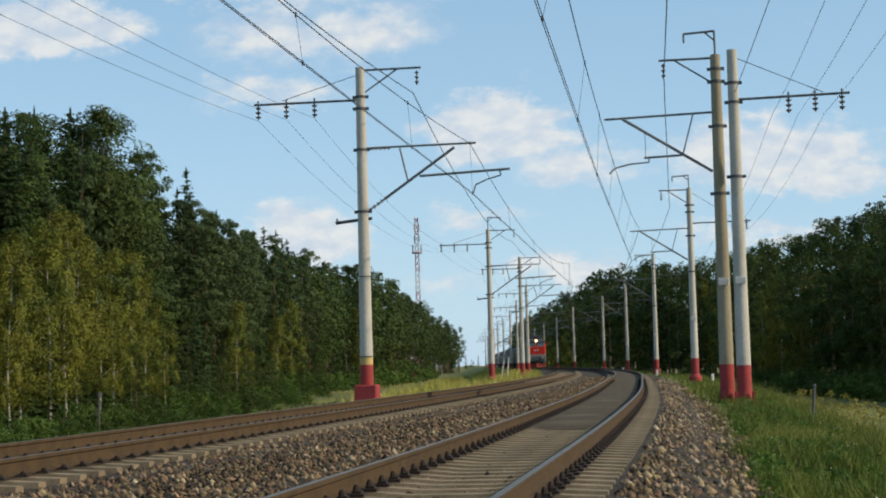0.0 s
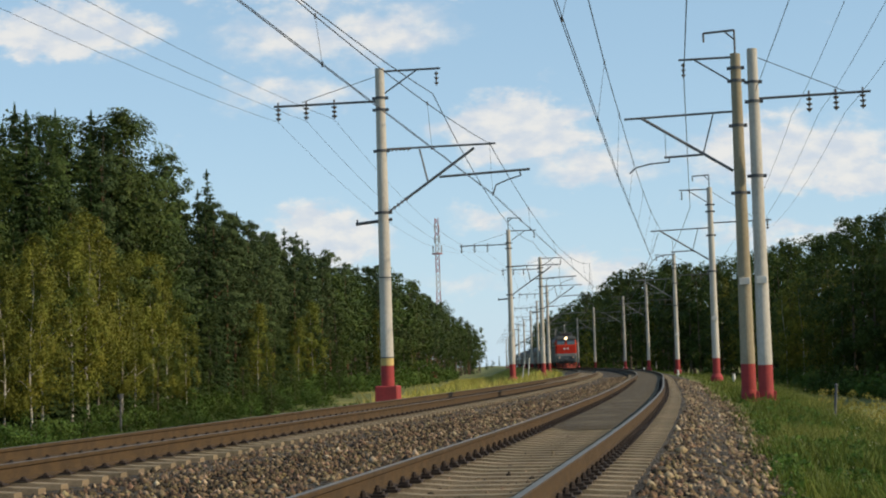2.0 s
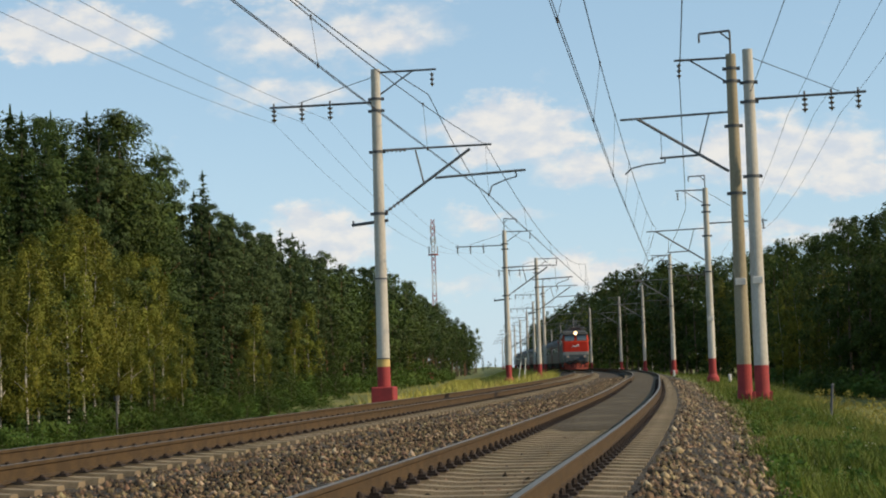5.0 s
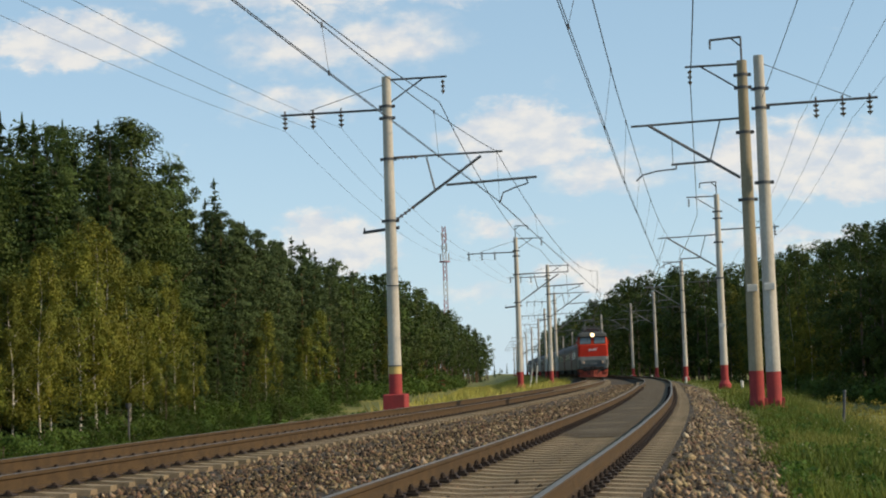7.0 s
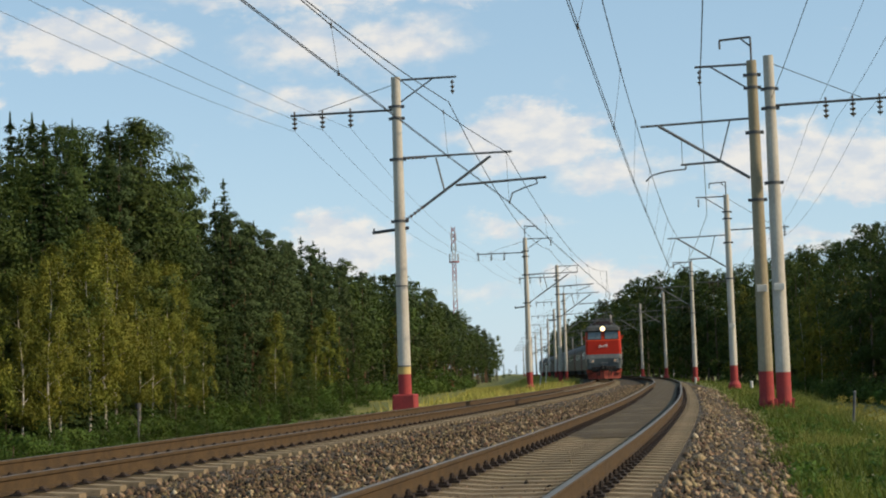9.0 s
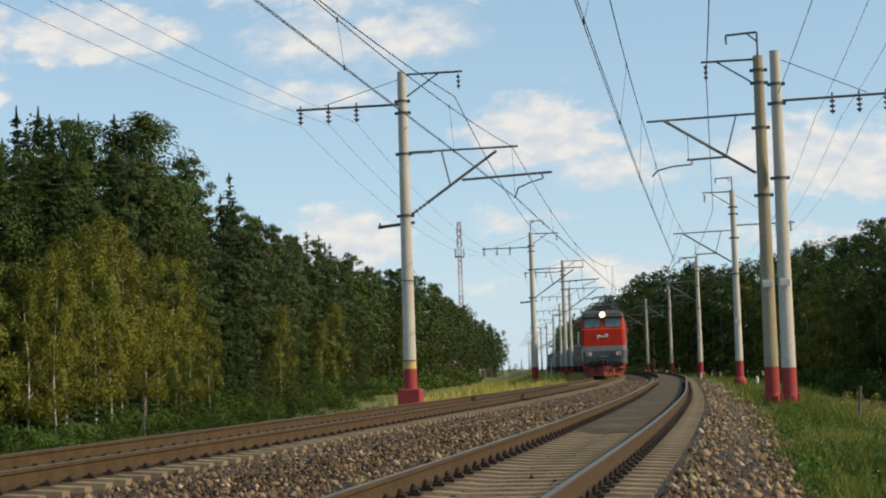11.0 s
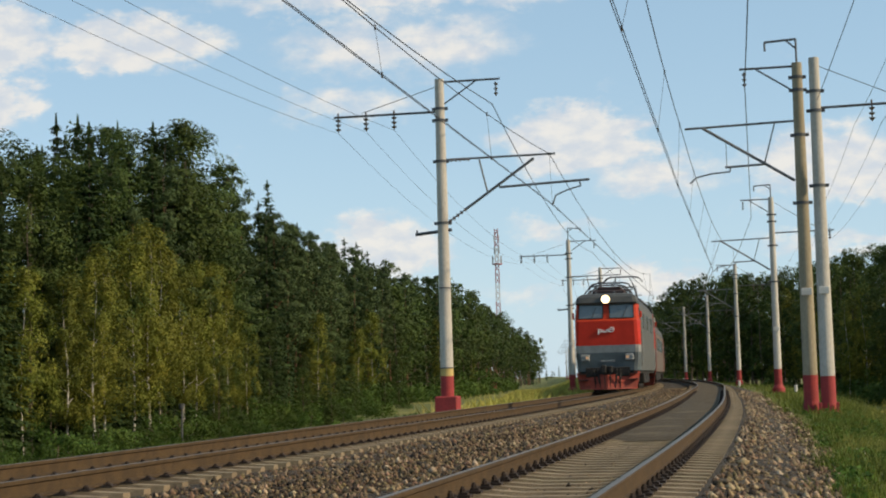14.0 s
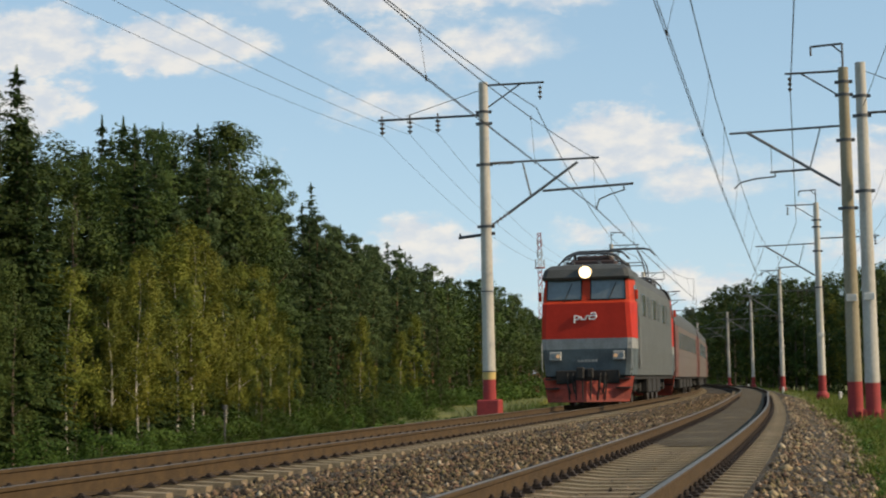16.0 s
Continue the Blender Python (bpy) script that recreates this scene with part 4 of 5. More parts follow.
def trunk_bm(h, r, limbs, lo, spread, bend=0.3):
    bm = bmesh.new()
    pts = [Vector((bend * math.sin(k * 0.9) * k / 6, bend * math.cos(k * 1.3) * k / 8, h * k / 6)) for k in range(7)]
    for k, (p, q) in enumerate(zip(pts, pts[1:])):
        tube(bm, p, q, r * (1 - k / 6.4), r * (1 - (k + 1) / 6.4), sides=7)
    for k in range(limbs):
        f = lo + (0.92 - lo) * k / max(1, limbs)
        i = min(5, int(f * 6))
        p = pts[i].lerp(pts[i + 1], f * 6 - i)
        a = k * 2.4
        tube(bm, p, p + Vector((math.cos(a) * spread * (1.1 - f), math.sin(a) * spread * (1.1 - f), h * 0.07)), r * 0.35 * (1.1 - f), 0.01, sides=5)
    return bm


LOD_COUNT, LOD_SIZE = (1.0, 0.55, 0.22), (1.0, 1.3, 2.0)


def spruce_tris(rnd, h, lod):
    """Whorls of drooping boughs, each a flat spray with twigs that hang from it."""
    tiers = (44, 36, 26)[lod]
    along_ = (9, 7, 5)[lod]
    base, tip, wide = [], [], []
    for i in range(tiers):
        f = (i + 0.5 * rnd.random()) / tiers
        reach = 2.75 * (1 - f) ** 0.72 + 0.08
        z0 = h * (0.05 + 0.93 * f)
        m = max(5, int((11, 9, 7)[lod] * (0.5 + 0.6 * (1 - f))))
        turn = rnd.random() * math.tau
        for j in range(m):
            a = turn + (j + 0.5 * rnd.random()) * math.tau / m
            zj = z0 + (rnd.random() - 0.5) * 1.6 * h / tiers
            ln = reach * (0.72 + 0.46 * rnd.random())
            out = np.array([math.cos(a), math.sin(a), 0.0])
            across = np.array([-math.sin(a), math.cos(a), 0.0])
            sag = 0.42 - 0.75 * f + 0.12 * rnd.random()
            k = max(2, int(along_ * (0.35 + 0.65 * (1 - f))))
            for q in range(k):
                u = (q + rnd.random()) / k
                p = out * ln * u + np.array([0, 0, zj - sag * ln * u * (1.25 - 0.45 * u)])
                g = (0.30 + 0.20 * (1 - f)) * (1.15 - 0.5 * u) * (0.95, 1.05, 1.35)[lod]
                for sd in (-1, 1):
                    e = out * (0.55 + 0.3 * rnd.random()) + across * sd * (0.5 + 0.3 * rnd.random()) + np.array([0, 0, -0.15 - 0.35 * rnd.random()])
                    base.append(p)
                    tip.append(p + e * g * 1.5)
                    wide.append((across * 0.5 - out * 0.4 * sd + np.array([0, 0, 0.5 * (rnd.random() - 0.5)])) * g * 0.62)
                e = out * 0.35 + across * (rnd.random() - 0.5) * 0.8 + np.array([0, 0, -0.9])
                base.append(p)
                tip.append(p + e * g * 1.15)
                wide.append((across + out * (rnd.random() - 0.5)) * g * 0.46)
    for j in range(4):
        a = j * math.tau / 4
        base.append(np.array([0, 0, h * 0.965]))
        tip.append(np.array([math.cos(a) * 0.05, math.sin(a) * 0.05, h * 1.005]))
        wide.append(np.array([math.cos(a), math.sin(a), 0]) * 0.12)
    base, tip, wide = np.array(base), np.array(tip), np.array(wide)
    return np.stack([tip, base + wide, base - wide], axis=1).reshape(-1, 3)


def tree_kind(kind, seed, lod):
    """A tree of true size at the origin, as a thing with trunk and crown."""
    rnd = random.Random(seed)
    k, size = LOD_COUNT[lod], LOD_SIZE[lod]
    cs, rs = [], []
    if kind == "birch":
        ob = thing("birch_tree", "yellowing birch with a thin pale trunk at the wood's edge", "tree", group="trees of the wood")
        h = 14.0
        for i in range(80):
            f = rnd.random()
            w = 2.5 * math.sin(math.pi * (0.16 + 0.75 * f ** 0.8)) ** 0.9
            a, q = rnd.random() * math.tau, rnd.random() ** 0.5
            cs.append((math.cos(a) * w * q, math.sin(a) * w * q, h * (0.2 + 0.78 * f) - 0.25 * w * q))
            rs.append(0.4 + 0.5 * rnd.random())
        tri = leaves(cs, rs, int(115 * k), 0.105 * size, 1.35, 0.6, 7.0)
        part("trunk", trunk_bm(h * 0.95, 0.12, 9 if lod == 0 else 4, 0.3, 2.0), M["birch_bark"], ob, "pale birch trunk")
        leaf_mesh("crown", tri, M["birch_leaf"], ob)
    elif kind == "aspen":
        ob = thing("broadleaf_tree", "tall dark-green broadleaved tree with a lumpy crown", "tree", group="trees of the wood")
        h = 22.0
        bulges = [(rnd.random() * math.tau, 0.2 + 0.75 * rnd.random(), 1.0 + 1.4 * rnd.random()) for _ in range(8)]
        for i in range(82 if lod < 2 else 50):
            f = rnd.random()
            a, q = rnd.random() * math.tau, rnd.random() ** 0.33
            w = 2.9 * math.sin(math.pi * (0.13 + 0.80 * f)) ** 0.75
            w += sum(g * math.exp(-((f - bf) * 7) ** 2) * max(0, math.cos(a - ba)) ** 3 for ba, bf, g in bulges) * 0.75
            cs.append((math.cos(a) * w * q, math.sin(a) * w * q, h * (0.15 + 0.81 * f)))
            rs.append(0.55 + 0.7 * rnd.random())
        tri = leaves(cs, rs, int(110 * k * (1 if lod < 2 else 1.5)), 0.135 * size, 0.95, 0.3, 12.0)
        part("trunk", trunk_bm(h * 0.92, 0.22, (10, 6, 2)[lod], 0.25, 3.0), M["bark"], ob)
        leaf_mesh("crown", tri, M["aspen_leaf"], ob)
    elif kind == "spruce":
        ob = thing("spruce_tree", "dark green spruce with drooping tiers and pointed top", "tree", group="trees of the wood")
        h = 22.0
        part("trunk", trunk_bm(h * 0.97, 0.2, 0, 0.3, 1, 0.05), M["bark"], ob)
        leaf_mesh("crown", spruce_tris(rnd, h, lod), M["needle"], ob)
    elif kind == "pine":
        ob = thing("pine_tree", "pine with a bare orange trunk and loose blue-green crown", "tree", group="trees of the wood")
        h = 22.0
        for i in range(34):
            f = (i + rnd.random()) / 34
            reach = 2.5 * math.sin(math.pi * (0.24 + 0.72 * f)) ** 0.8 * (0.7 + 0.4 * rnd.random())
            a = i * 2.4 + rnd.random()
            for u in (0.35, 0.7, 1.0):
                cs.append((math.cos(a) * reach * u + rnd.random() - 0.5, math.sin(a) * reach * u + rnd.random() - 0.5, h * (0.32 + 0.65 * f) + 0.25 * reach * u))
                rs.append((0.45 + 0.45 * rnd.random()) * (1.15 - 0.3 * f))
        tri = leaves(cs, rs, int(100 * k), 0.145 * size, 0.72, -0.4, 13.0, 0.42)
        part("trunk", trunk_bm(h * 0.96, 0.19, (10, 6, 2)[lod], 0.35, 2.6, 0.2), M["pine_bark"], ob, "orange-brown pine trunk")
        leaf_mesh("crown", tri, M["pine_leaf"], ob)
    else:
        ob = thing("bush", "dense green bush in the undergrowth", "bush", group="bushes at the wood's edge")
        for i in range(24):
            a, q = rnd.random() * math.tau, rnd.random() ** 0.5 * 1.7
            cs.append((math.cos(a) * q, math.sin(a) * q, 0.2 + 2.5 * rnd.random() * (1 - q / 2.4)))
            rs.append(0.35 + 0.4 * rnd.random())
        tri = leaves(cs, rs, (60, 36, 18)[lod], 0.085 * (1.0, 1.25, 1.7)[lod], 0.9, 0.0, 0.8)
        part("stem", trunk_bm(2.0, 0.05, 3, 0.2, 1.2, 0.2), M["bark"], ob)
        leaf_mesh("foliage", tri, M["bush_leaf"], ob)
    return ob, {"birch": 14.0, "bush": 3.0}.get(kind, 22.0)


KINDS = {}
USED = set()


def plant(kind, x, y, z, h, rnd, behind=False):
    lod = min(2, (0 if y < 155 else (1 if y < 290 else 2)) + behind)
    v = rnd.randrange(4 if lod < 2 else 3)
    key = (kind, v, lod)
    if key not in KINDS:
        KINDS[key] = tree_kind(kind, len(kind) * 31 + v * 7 + lod, lod)
    src, h0 = KINDS[key]
    s = h / h0
    w = s * (0.85 + 0.35 * rnd.random()) * {"birch": 0.9, "spruce": 1.05}.get(kind, 1.0)
    m = Matrix.Translation((x, y, z)) @ Matrix.Rotation(rnd.random() * math.tau, 4, "Z") @ Matrix.Diagonal((w, w, s, 1))
    if key in USED:
        return copy_thing(src, m @ Matrix.Diagonal((1 / src.scale.x, 1 / src.scale.y, 1 / src.scale.z, 1)))
    USED.add(key)
    src.matrix_basis = m
    return src


def wood_left(d):
    """The left wood's edge at the distance d."""
    return -27.0 if d < 240 else (-27.0 + 0.1 * (d - 240) if d < 380 else -13.0 + 0.045 * (d - 380))


def wood_right(d):
    return 48.0 if d < 250 else (48.0 - 0.13 * (d - 250) if d < 345 else 35.6 + 0.006 * (d - 345))


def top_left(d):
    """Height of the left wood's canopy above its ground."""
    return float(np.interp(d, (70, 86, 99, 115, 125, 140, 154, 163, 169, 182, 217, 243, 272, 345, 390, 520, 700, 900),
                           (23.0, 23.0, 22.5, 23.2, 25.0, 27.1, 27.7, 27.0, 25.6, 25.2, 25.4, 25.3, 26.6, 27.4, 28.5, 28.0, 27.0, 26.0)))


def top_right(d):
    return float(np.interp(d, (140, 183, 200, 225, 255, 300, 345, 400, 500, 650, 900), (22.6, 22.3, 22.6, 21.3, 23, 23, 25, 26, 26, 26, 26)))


def build_woods():
    rnd = random.Random(21)
    # left wood: tall rows behind
    d = 68.0
    while d < 900:
        gap = 4.2 if d < 150 else (5.0 if d < 260 else 6.5 + (d - 260) * 0.03)
        for row in range(3 if d < 460 else 2):
            dd = d + (rnd.random() - 0.5) * gap
            x = wood_left(dd) - 2.6 - row * 3.4 + rnd.random() * 1.6
            r = rnd.random()
            stand = noise.noise((dd * 0.06, row * 0.7, 2.0))
            if dd < 134:
                kind = "aspen" if r < (0.42 if row else 0.25) + stand * 0.6 else ("spruce" if r < 0.97 else "pine")
            elif dd < 192:
                kind = "spruce" if r < 0.74 else ("pine" if r < 0.84 else "aspen")
            elif dd < 300:
                kind = "pine" if r < 0.52 + stand * 0.5 else ("spruce" if r < 0.86 else "aspen")
            else:
                kind = "pine" if r < 0.3 else ("spruce" if r < 0.5 else "aspen")
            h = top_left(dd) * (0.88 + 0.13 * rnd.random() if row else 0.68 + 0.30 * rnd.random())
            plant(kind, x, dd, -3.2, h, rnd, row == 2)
        d += gap
    # left wood: young trees in front, then a group of yellowing birches
    d = 72.0
    while d < 420:
        dd = d + rnd.random() * 2.5
        r = rnd.random()
        kind = "birch" if r < 0.16 else ("aspen" if r < 0.62 else "spruce")
        h = (6 + 5.5 * rnd.random()) if dd < 230 else (9 + 7 * rnd.random())
        plant(kind, wood_left(dd) - 1.2 + rnd.random() * 1.8, dd, -3.2, h, rnd)
        d += 5.2 if d < 230 else 9.0
    for dd, h, dx in ((98.5, 12.0, 1.4), (102.5, 12.8, 1.0), (112, 14.2, 0.6), (115.5, 15.4, 0.9), (121, 15.2, 0.4), (125.5, 13.6, 1.2), (138, 14.6, 1.2), (143, 12.6, 1.5), (134.5, 14.0, 0.4), (94, 11.0, 1.0), (156, 10, 1.0), (206, 12.5, 1.6), (262, 15, 1.0), (330, 16, 1.5)):
        plant("birch", wood_left(dd) + dx, dd, -3.2, h, rnd)
    # tall ones that stand out over the canopy
    for kind, dd, h, dx in (("aspen", 151.0, 28.2, -3.0), ("aspen", 146.0, 27.8, -2.5), ("aspen", 139.0, 27.0, -2.5), ("aspen", 122, 24.6, -3.0), ("spruce", 109, 21.5, -1.5), ("spruce", 128, 23.0, -1.5), ("spruce", 167, 25.0, -2.0), ("spruce", 176, 24.5, -3.0), ("spruce", 184, 24.5, -2.0), ("spruce", 194, 28.0, -2.5), ("spruce", 203, 26.0, -3.5), ("spruce", 216, 25.0, -2.0), ("pine", 231, 25.4, -2.0), ("pine", 248, 25.6, -3.0), ("spruce", 272, 27.6, -5.0), ("spruce", 292, 28.5, -7.0), ("spruce", 315, 28.8, -9.5), ("spruce", 345, 28.0, -11.0)):
        plant(kind, wood_left(dd) + dx, dd, -3.2, h, rnd)
    d = 72.0
    while d < 520:
        plant("bush", wood_left(d) + 1.0 + rnd.random() * 2.0, d + rnd.random() * 2, -3.3, (1.5 + 2.6 * rnd.random()) * (1.0 if d < 250 else 1.8), rnd)
        if d < 210:
            plant("bush", wood_left(d) + 4.0 + rnd.random() * 4.0, d + rnd.random() * 3, -3.3, 0.9 + 1.6 * rnd.random() ** 2, rnd)
        d += 4.0 if d < 250 else 7.0
    # scrub between the wood and the line
    for i in range(70):
        dd = 112 + 170 * rnd.random()
        lo, hi = -25.0, -0.036 * dd - 8.0
        x = lo + (hi - lo) * rnd.random() ** 1.7
        if i % 6 == 0:
            plant("aspen", x, dd, ground_z(x - axis_x(dd), dd) - 0.1, 4 + 3.0 * rnd.random(), rnd)
        else:
            plant("bush", x, dd, ground_z(x - axis_x(dd), dd) - 0.1, 1.2 + 1.6 * rnd.random(), rnd)
    # low wood across the far end of the line
    for i in range(46):
        plant("spruce" if i % 3 else "aspen", -40 + i * 5.2, 1250 + rnd.random() * 60, -8, 12 + 6 * rnd.random(), rnd)
    # right wood
    d = 150.0
    while d < 900:
        gap = 5.4 if d < 350 else 11.0
        # hidden back rows of spruce are added to block sun from the wood's edge
        for row in range(5 if d < 320 else 3):
            dd = d + (rnd.random() - 0.5) * gap
            r = rnd.random()
            kind = "spruce" if row > 2 else ("aspen" if r < 0.82 else ("spruce" if row else "birch"))
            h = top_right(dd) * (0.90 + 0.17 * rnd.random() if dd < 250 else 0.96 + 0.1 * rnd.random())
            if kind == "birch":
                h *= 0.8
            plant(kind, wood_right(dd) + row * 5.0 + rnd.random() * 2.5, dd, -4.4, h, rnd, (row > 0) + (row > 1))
        d += gap
    plant("birch", 45.3, 235, -4.3, 15, rnd)
    plant("birch", 44.0, 250, -4.3, 13, rnd)
    d = 150.0
    while d < 420:
        plant("bush", wood_right(d) - 2.5 + rnd.random() * 2, d, -4.3, 3 + 3 * rnd.random(), rnd)
        d += 4.2


build_woods()

# ---- loose stone and grass ----
ICO = bmesh.new()
bmesh.ops.create_icosphere(ICO, subdivisions=1, radius=1.0)
ICO_V = np.array([v.co[:] for v in ICO.verts])
ICO.verts.index_update()
ICO_F = np.array([[v.index for v in f.verts] for f in ICO.faces])
ICO.free()
OCT_V = np.array([(1, 0, 0), (-1, 0, 0), (0, 1, 0), (0, -1, 0), (0, 0, 1), (0, 0, -1)], float)
OCT_F = np.array([(0, 2, 4), (2, 1, 4), (1, 3, 4), (3, 0, 4), (2, 0, 5), (1, 2, 5), (3, 1, 5), (0, 3, 5)])
beside_np = np.vectorize(lambda y, o: tuple(beside(y, o)[:2]), otypes=[float, float])


def tri_mesh(name, verts, faces, mat, label, category):
    me = bpy.data.meshes.new(name)
    n = len(faces)
    me.vertices.add(len(verts))
    me.vertices.foreach_set("co", verts.astype(np.float32).ravel())
    me.loops.add(3 * n)
    me.loops.foreach_set("vertex_index", faces.astype(np.int32).ravel())
    me.polygons.add(n)
    me.polygons.foreach_set("loop_start", np.arange(0, 3 * n, 3, dtype=np.int32))
    me.materials.append(mat)
    me.update()
    return tagged(new(name, me), label, category, kind="stuff")


def stones(name, n, o0, o1, y0, y1, zf, rmin, rmax, label, mat="stone"):
    """Crushed stones strewn over a strip, denser near its start."""
    y = y0 * (y1 / y0) ** rng.random(n)
    o = o0 + (o1 - o0) * rng.random(n)
    x, yy = beside_np(y, o + np.array([near_shift(b) if a > -2.0 else 0.5 * near_shift(b) for a, b in zip(o, y)]) * (o > -4.4))
    r = rmin + (rmax - rmin) * rng.random(n) ** 1.8
    z = np.array([zf(a) for a in o]) + r * 0.35 * rng.random(n)
    parts_v, parts_f, base = [], [], 0
    for mask, V, F in ((y < 13, ICO_V, ICO_F), (y >= 13, OCT_V, OCT_F)):
        k, m = int(mask.sum()), len(V)
        shape = V[None] * (0.45 + 0.95 * rng.random((k, m, 1))) * (0.6 + 0.7 * rng.random((k, 1, 3)))
        parts_v.append((shape * r[mask][:, None, None] + np.stack([x, yy, z], axis=1)[mask][:, None]).reshape(-1, 3))
        parts_f.append((F[None] + (np.arange(k) * m)[:, None, None]).reshape(-1, 3) + base)
        base += k * m
    tri_mesh(name, np.concatenate(parts_v), np.concatenate(parts_f), M[mat], label, "gravel")


stones("ballast_stones", 23000, -4.22, -1.42, 8.5, 120, lambda o: -0.275 + 0.03 * abs(o + 2.8) / 1.4, 0.013, 0.046, "brown and grey crushed stones between the tracks")
stones("shoulder_stones", 14000, 1.42, 3.4, 8.5, 100, lambda o: -0.25 if o < 1.6 else -0.25 - (o - 1.6) * 0.21, 0.013, 0.05, "brown crushed stones down the ballast shoulder")
stones("pale_ballast_stones", 900, -4.2, -1.45, 8.5, 120, lambda o: -0.255 + 0.03 * abs(o + 2.8) / 1.4, 0.02, 0.05, "pale cream stones strewn between the tracks", "stone_pale")
stones("pale_shoulder_stones", 1300, 1.42, 3.2, 8.5, 100, lambda o: -0.235 if o < 1.6 else -0.235 - (o - 1.6) * 0.21, 0.024, 0.062, "pale cream stones down the ballast shoulder", "stone_pale")
stones("bed_stones", 500, -0.72, 0.72, 9, 28, lambda o: -0.25, 0.016, 0.036, "small stones between sleepers")
stones("far_bed_stones", 1500, FAR + 1.42, FAR + 1.75, 12, 60, lambda o: -0.25, 0.018, 0.045, "stones at the sleeper ends")

M["blade"] = material("grass_blade", (0.128, 0.155, 0.025), 0.7, dark=(0.054, 0.086, 0.016), scale=0.5, fine=6, bump=0, per_island=0.4, third=(0.26, 0.24, 0.07), translucent=0.35, spec=0.2)
M["straw"] = material("dry_grass_blade", (0.50, 0.44, 0.10), 0.8, dark=(0.26, 0.28, 0.06), scale=0.3, fine=4, bump=0, per_island=0.4, third=(0.30, 0.24, 0.09), translucent=0.3, spec=0.2)


M["bank_straw"] = material("bank_dry_blade", (0.17, 0.18, 0.04), 0.8, dark=(0.10, 0.13, 0.03), scale=0.3, fine=4, bump=0, per_island=0.4, third=(0.24, 0.19, 0.06), translucent=0.25, spec=0.2)


def grass(name, n, o0, o1, y0, y1, h0, h1, w, mat, label, edge=0.0):
    y = y0 * (y1 / y0) ** rng.random(n)
    o = o0 + (o1 - o0) * rng.random(n) ** 0.8 + edge * np.sin(y * 1.3) * rng.random(n)
    x = np.array([axis_x(b) for b in y]) + o
    z = np.array([ground_z(c, b) for c, b in zip(o, y)])
    h = (h0 + (h1 - h0) * rng.random(n) ** 1.6) * (0.6 + 0.8 * np.clip(np.sin(y * 0.9 + o * 2.1) * 0.5 + 0.5, 0, 1))
    th = rng.random(n) * math.tau
    side = np.stack([np.cos(th), np.sin(th), np.zeros(n)], 1) * (w * (0.6 + 0.8 * rng.random(n)))[:, None]
    lean = rng.normal(size=(n, 3)) * 0.5
    p = np.stack([x, y, z - 0.02], 1)
    tip = p + np.stack([lean[:, 0] * h, lean[:, 1] * h, h], 1)
    v = np.stack([p - side, p + side, tip], 1).reshape(-1, 3)
    tri_mesh(name, v, np.arange(3 * n).reshape(-1, 3), M[mat], label, "grass")


grass("bank_grass", 90000, 2.75, 8.0, 12, 120, 0.06, 0.30, 0.011, "blade", "fresh green grass on the embankment shoulder", 0.6)
grass("bank_dry_grass", 22000, 4.5, 7.4, 16, 150, 0.12, 0.55, 0.012, "bank_straw", "tall yellowing grass along the crest of the bank")
grass("shoulder_weeds", 4200, 1.9, 3.0, 14, 90, 0.04, 0.16, 0.014, "blade", "sparse weeds in the stones", 0.5)
grass("far_bank_grass", 9000, 1.75, 6.2, 48, 280, 0.08, 0.32, 0.03, "blade", "green grass along the far shoulder of the line", 0.4)
grass("verge_grass", 60000, -26.0, -8.2, 60, 480, 0.2, 0.7, 0.04, "straw", "tall yellow-green grass beside the line")


def weeds(name, n, per, o0, o1, y0, y1, size, mat, label, lift):
    """Low broad-leaved clumps strewn over the bank."""
    y = y0 * (y1 / y0) ** rng.random(n)
    o = o0 + (o1 - o0) * rng.random(n)
    c = [(axis_x(b) + a, b, ground_z(a, b) + lift * (0.4 + 0.8 * rng.random())) for a, b in zip(o, y)]
    ob = leaf_mesh(name, leaves(c, [0.13] * n, per, size, 0.7), M[mat], None)
    tagged(ob, label, "weeds", kind="stuff")


M["weed"] = material("weed_leaf", (0.085, 0.15, 0.022), 0.7, dark=(0.05, 0.10, 0.018), scale=1.5, fine=8, bump=0, per_island=0.4, translucent=0.3, spec=0.2)
M["petal"] = material("pale_petal", (0.62, 0.60, 0.42), 0.8, scale=3, fine=9, bump=0, per_island=0.2, translucent=0.3)
M["gold"] = material("yellow_petal", (0.30, 0.26, 0.05), 0.8, scale=3, fine=9, bump=0, per_island=0.3, translucent=0.3)
weeds("bank_weeds", 420, 36, 2.7, 7.0, 13, 60, 0.035, "weed", "broad-leaved green weeds on the bank", 0.1)
weeds("verge_weeds", 1000, 30, -24.0, -9.8, 45, 130, 0.075, "weed", "rank green weeds beside the second track", 0.25)
weeds("white_flowers", 70, 3, 3.0, 6.0, 13, 45, 0.016, "petal", "tiny white flowers among the grass", 0.2)
weeds("goldenrod", 170, 14, 4.9, 6.4, 24, 52, 0.035, "gold", "yellow flowering weeds along the crest of the bank", 0.65)

# ---- small things along the line ----


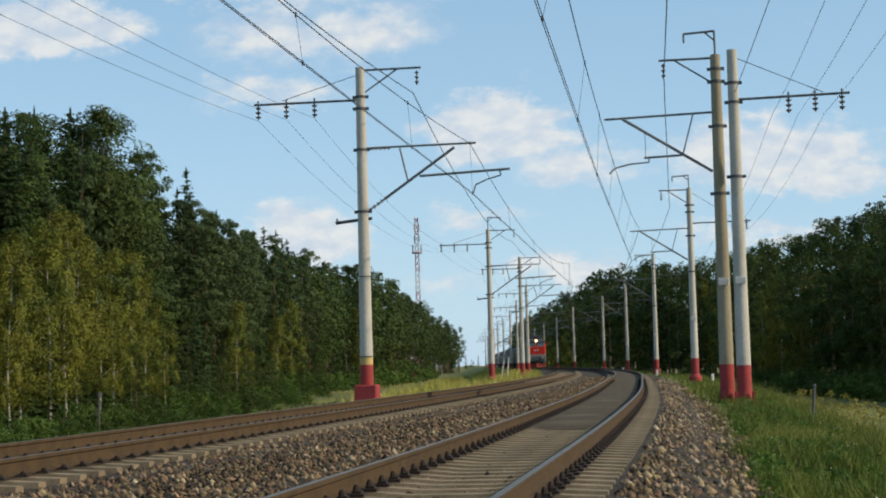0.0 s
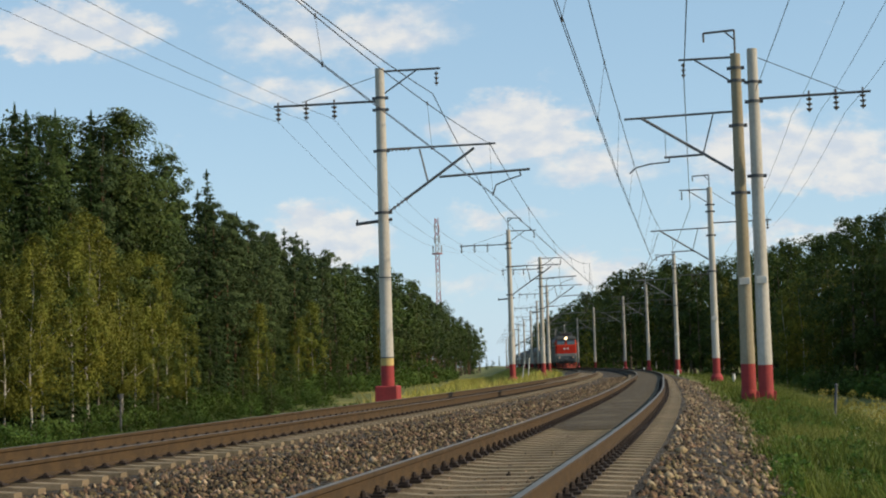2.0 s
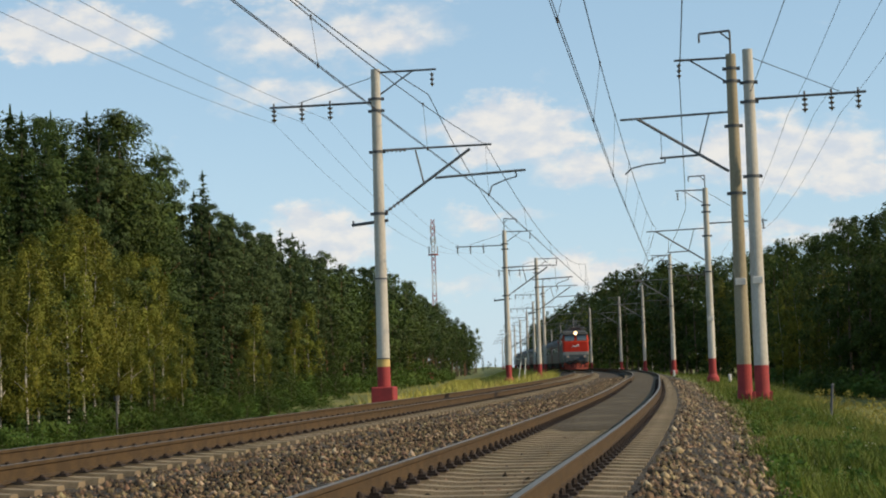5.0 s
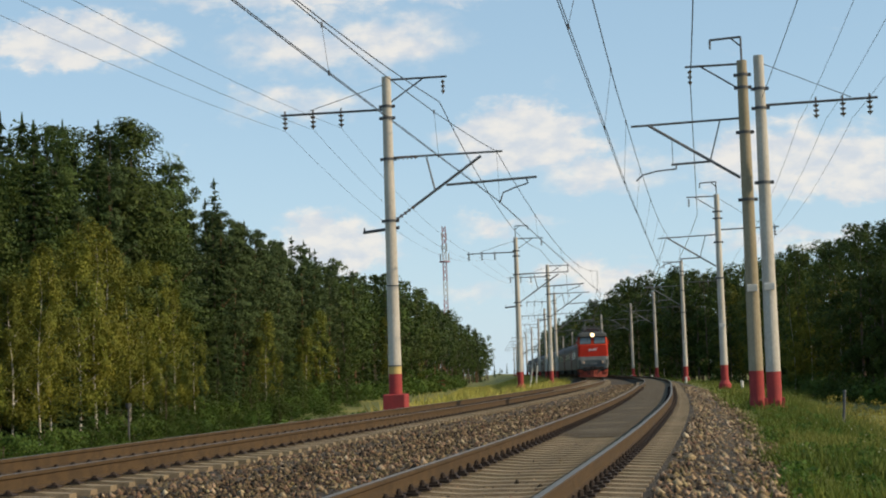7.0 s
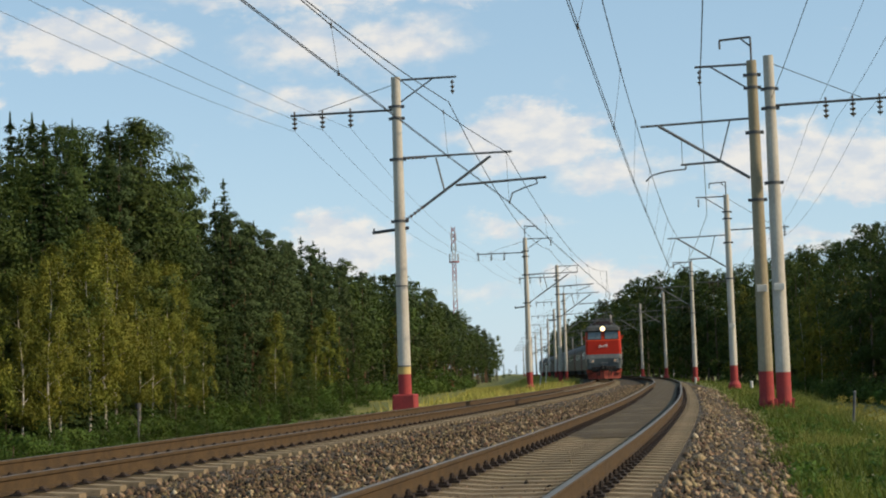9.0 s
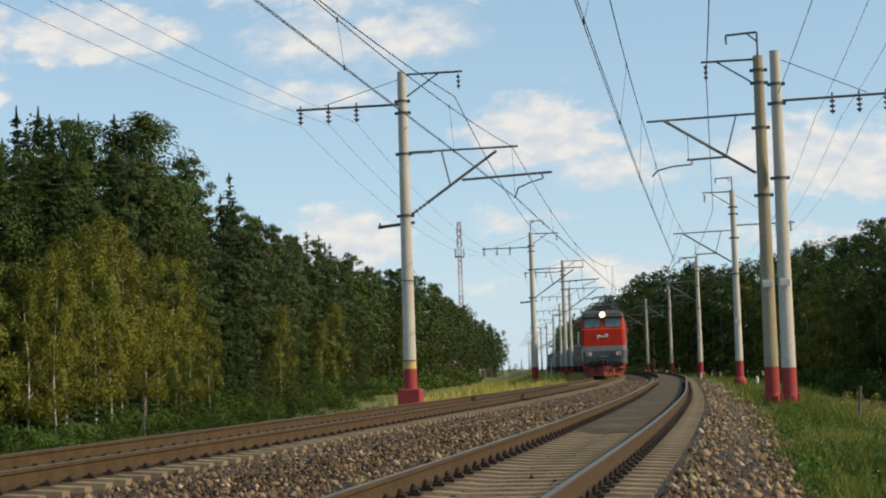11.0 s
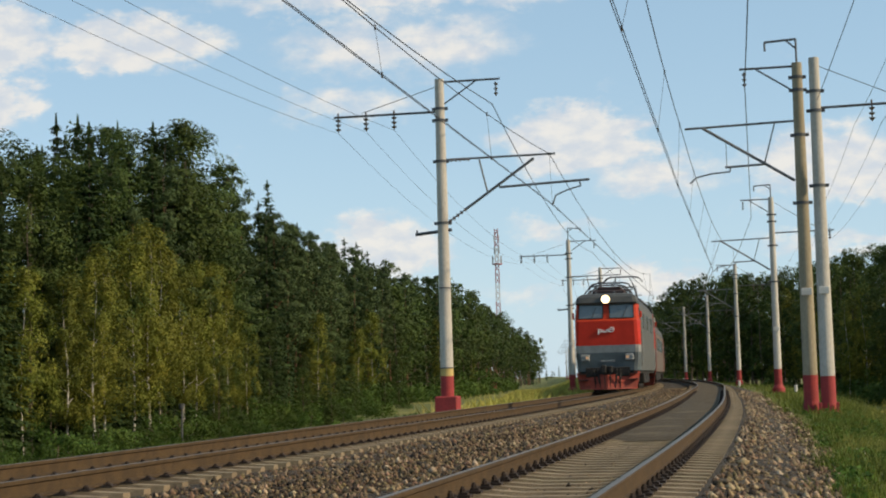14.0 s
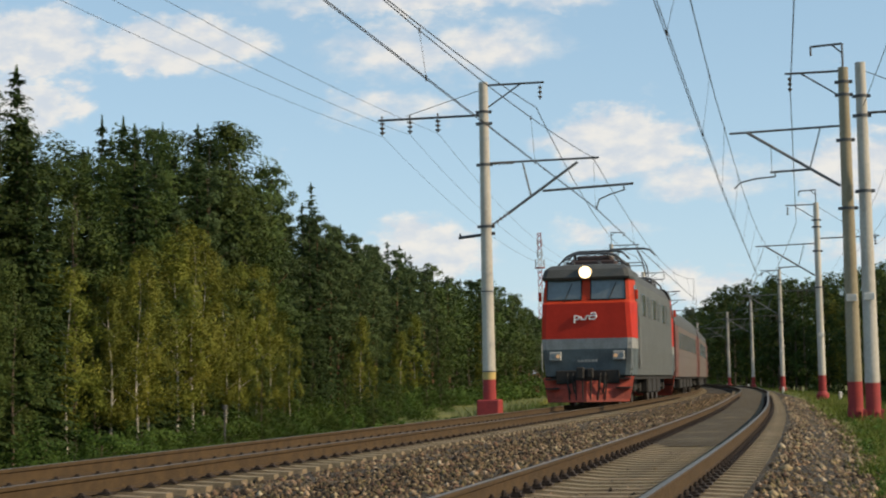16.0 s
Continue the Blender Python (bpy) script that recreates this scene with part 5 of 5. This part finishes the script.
def build_tower():
    """A distant lattice mast in red and white lengths, with antennas."""
    ob = thing("lattice_mast", "red and white lattice radio mast above the wood", "mast", Matrix.Translation((-8.3, 600, -5)))
    for k in range(9):
        z0, z1 = k * 6.6, (k + 1) * 6.6
        w0, w1 = 0.85 - 0.03 * k, 0.85 - 0.03 * (k + 1)
        bm = bmesh.new()
        cor = [(-1, -1), (1, -1), (1, 1), (-1, 1)]
        for j in range(4):
            (ax, ay), (bx, by) = cor[j], cor[(j + 1) % 4]
            tube(bm, (ax * w0, ay * w0, z0), (ax * w1, ay * w1, z1), 0.14, sides=5)
            for m_ in range(3):
                f, g = m_ / 3, (m_ + 1) / 3
                wa, wb = w0 + (w1 - w0) * f, w0 + (w1 - w0) * g
                tube(bm, (ax * wa, ay * wa, z0 + 6.6 * f), (bx * wb, by * wb, z0 + 6.6 * g), 0.09, sides=4)
                tube(bm, (bx * wa, by * wa, z0 + 6.6 * f), (ax * wb, ay * wb, z0 + 6.6 * g), 0.09, sides=4)
        part("mast_length", bm, M["mast_red" if k % 2 == 0 else "mast_white"], ob)
    for k in range(12):
        a = k * 1.05
        z = (47, 54.5, 50.5)[k % 3]
        part("antenna", box(bmesh.new(), math.cos(a) * 1.5 - 0.25, math.sin(a) * 1.5 - 0.25, z, math.cos(a) * 1.5 + 0.25, math.sin(a) * 1.5 + 0.25, z + 2.6), M["mast_white"], ob)
    part("platform", tube(bmesh.new(), (0, 0, 46.4), (0, 0, 46.8), 1.9, sides=12), M["mast_red"], ob)


M["mast_red"] = material("mast_red_paint", (0.36, 0.10, 0.09), 0.7, bump=0)
M["mast_white"] = material("mast_white_paint", (0.55, 0.53, 0.52), 0.7, bump=0)
M["hut"] = material("red_hut_paint", (0.33, 0.09, 0.06), 0.8, scale=2, fine=20)
build_tower()


def post(name, label, x, y, z, h, r, mat, tilt=0.0):
    ob = thing(name, label, "post", Matrix.Translation((x, y, z)) @ pose(0, 0, 0, 0, tilt, 0))
    bm = tube(bmesh.new(), (0, 0, -0.3), (0, 0, h), r, r * 0.85, sides=10)
    part("shaft", bm, M[mat], ob)
    part("cap", tube(bmesh.new(), (0, 0, h - 0.01), (0, 0, h + 0.03), r * 1.15, r * 0.5, sides=10), M[mat], ob)
    return ob


def at(y, o):
    return axis_x(y) + o


post("wooden_post", "weathered dark post leaning in the bank's grass", at(38, 4.65), 38, ground_z(4.65, 38), 0.85, 0.035, "iron", 5)
for o, t_ in ((-11.6, 9), (-11.0, 5)):
    post("marker_post", "thin whitewashed marker post leaning beside the line", at(150, o), 150, ground_z(o, 150), 2.3, 0.06, "sign_white", t_)
for y, o in ((96, 3.9), (140, 2.0), (205, 2.3), (232, 1.6)):
    post("marker_stone", "short white marker post at the track's edge", at(y, o), y, ground_z(o, y) - 0.05, 0.55, 0.1, "sign_white")


def lamp_post():
    ob = thing("lamp_post", "black lamp post at the wood's edge", "lamp post", Matrix.Translation((-22.3, 108, ground_z(-36, 108))))
    part("shaft", tube(bmesh.new(), (0, 0, -0.3), (0, 0, 2.6), 0.07, 0.05, sides=10), M["iron"], ob)
    part("head", tube(bmesh.new(), (0, 0, 2.55), (0, 0, 2.9), 0.16, 0.22, sides=10), M["iron"], ob)


lamp_post()


def hut():
    ob = thing("trackside_hut", "small red hut among trees beside the railway", "hut", Matrix.Translation((-8.3, 425, -3.3)))
    part("wall", box(bmesh.new(), -1.4, -1.4, 0, 1.4, 1.4, 3.0, 0.03), M["hut"], ob)
    bm = bmesh.new()
    loft(bm, [[(-1.7, -1.7, 3.0), (0, -1.7, 4.4), (1.7, -1.7, 3.0)], [(-1.7, 1.7, 3.0), (0, 1.7, 4.4), (1.7, 1.7, 3.0)]])
    part("roof", bm, M["roofgrey"], ob)
    part("window", box(bmesh.new(), -0.35, -1.44, 1.3, 0.35, -1.38, 2.1), M["glass"], ob)


hut()

# ---- what moves ----
loco = build_loco()
coaches = [build_coach()]
for _ in range(11):
    coaches.append(copy_thing(coaches[0], Matrix()))

TRAIN = [(0.0, 274.0), (3.0, 229.5), (6.5, 179.0), (9.0, 145.5), (12.5, 98.8), (14.0, 79.8), (15.4, 62.4), (16.0, 55.2)]


def train_front(t):
    """Distance of the locomotive's front, with an even glide between the fixed times."""
    ts, ds = [a for a, _ in TRAIN], [b for _, b in TRAIN]
    c = np.polyfit(ts, ds, 3)
    return float(np.polyval(c, t))


def back_along(y, dist):
    """The y that lies dist metres further along the second track."""
    for _ in range(4):
        step = dist / 4
        y += step * math.cos(axis_dir(y + step / 2)) * (1.0 + FAR * (-0.0006 if 40 < y < 239 else 0.0))
    return y


def motions():
    times = [i * 0.5 for i in range(33)]
    for k, ob in enumerate([loco] + coaches):
        start = 0.0 if k == 0 else 20.0 + (k - 1) * 24.6
        length = 19.0 if k == 0 else 24.0
        rows = []
        for t in times:
            y0 = back_along(train_front(t), start)
            y1 = back_along(y0, length)
            p, q = beside(y0, FAR), beside(y1, FAR)
            d = q - p
            rows.append((t, Matrix.Translation(p) @ Matrix.Rotation(math.atan2(-d.x, d.y), 4, "Z")))
        walk(ob, rows)


motions()
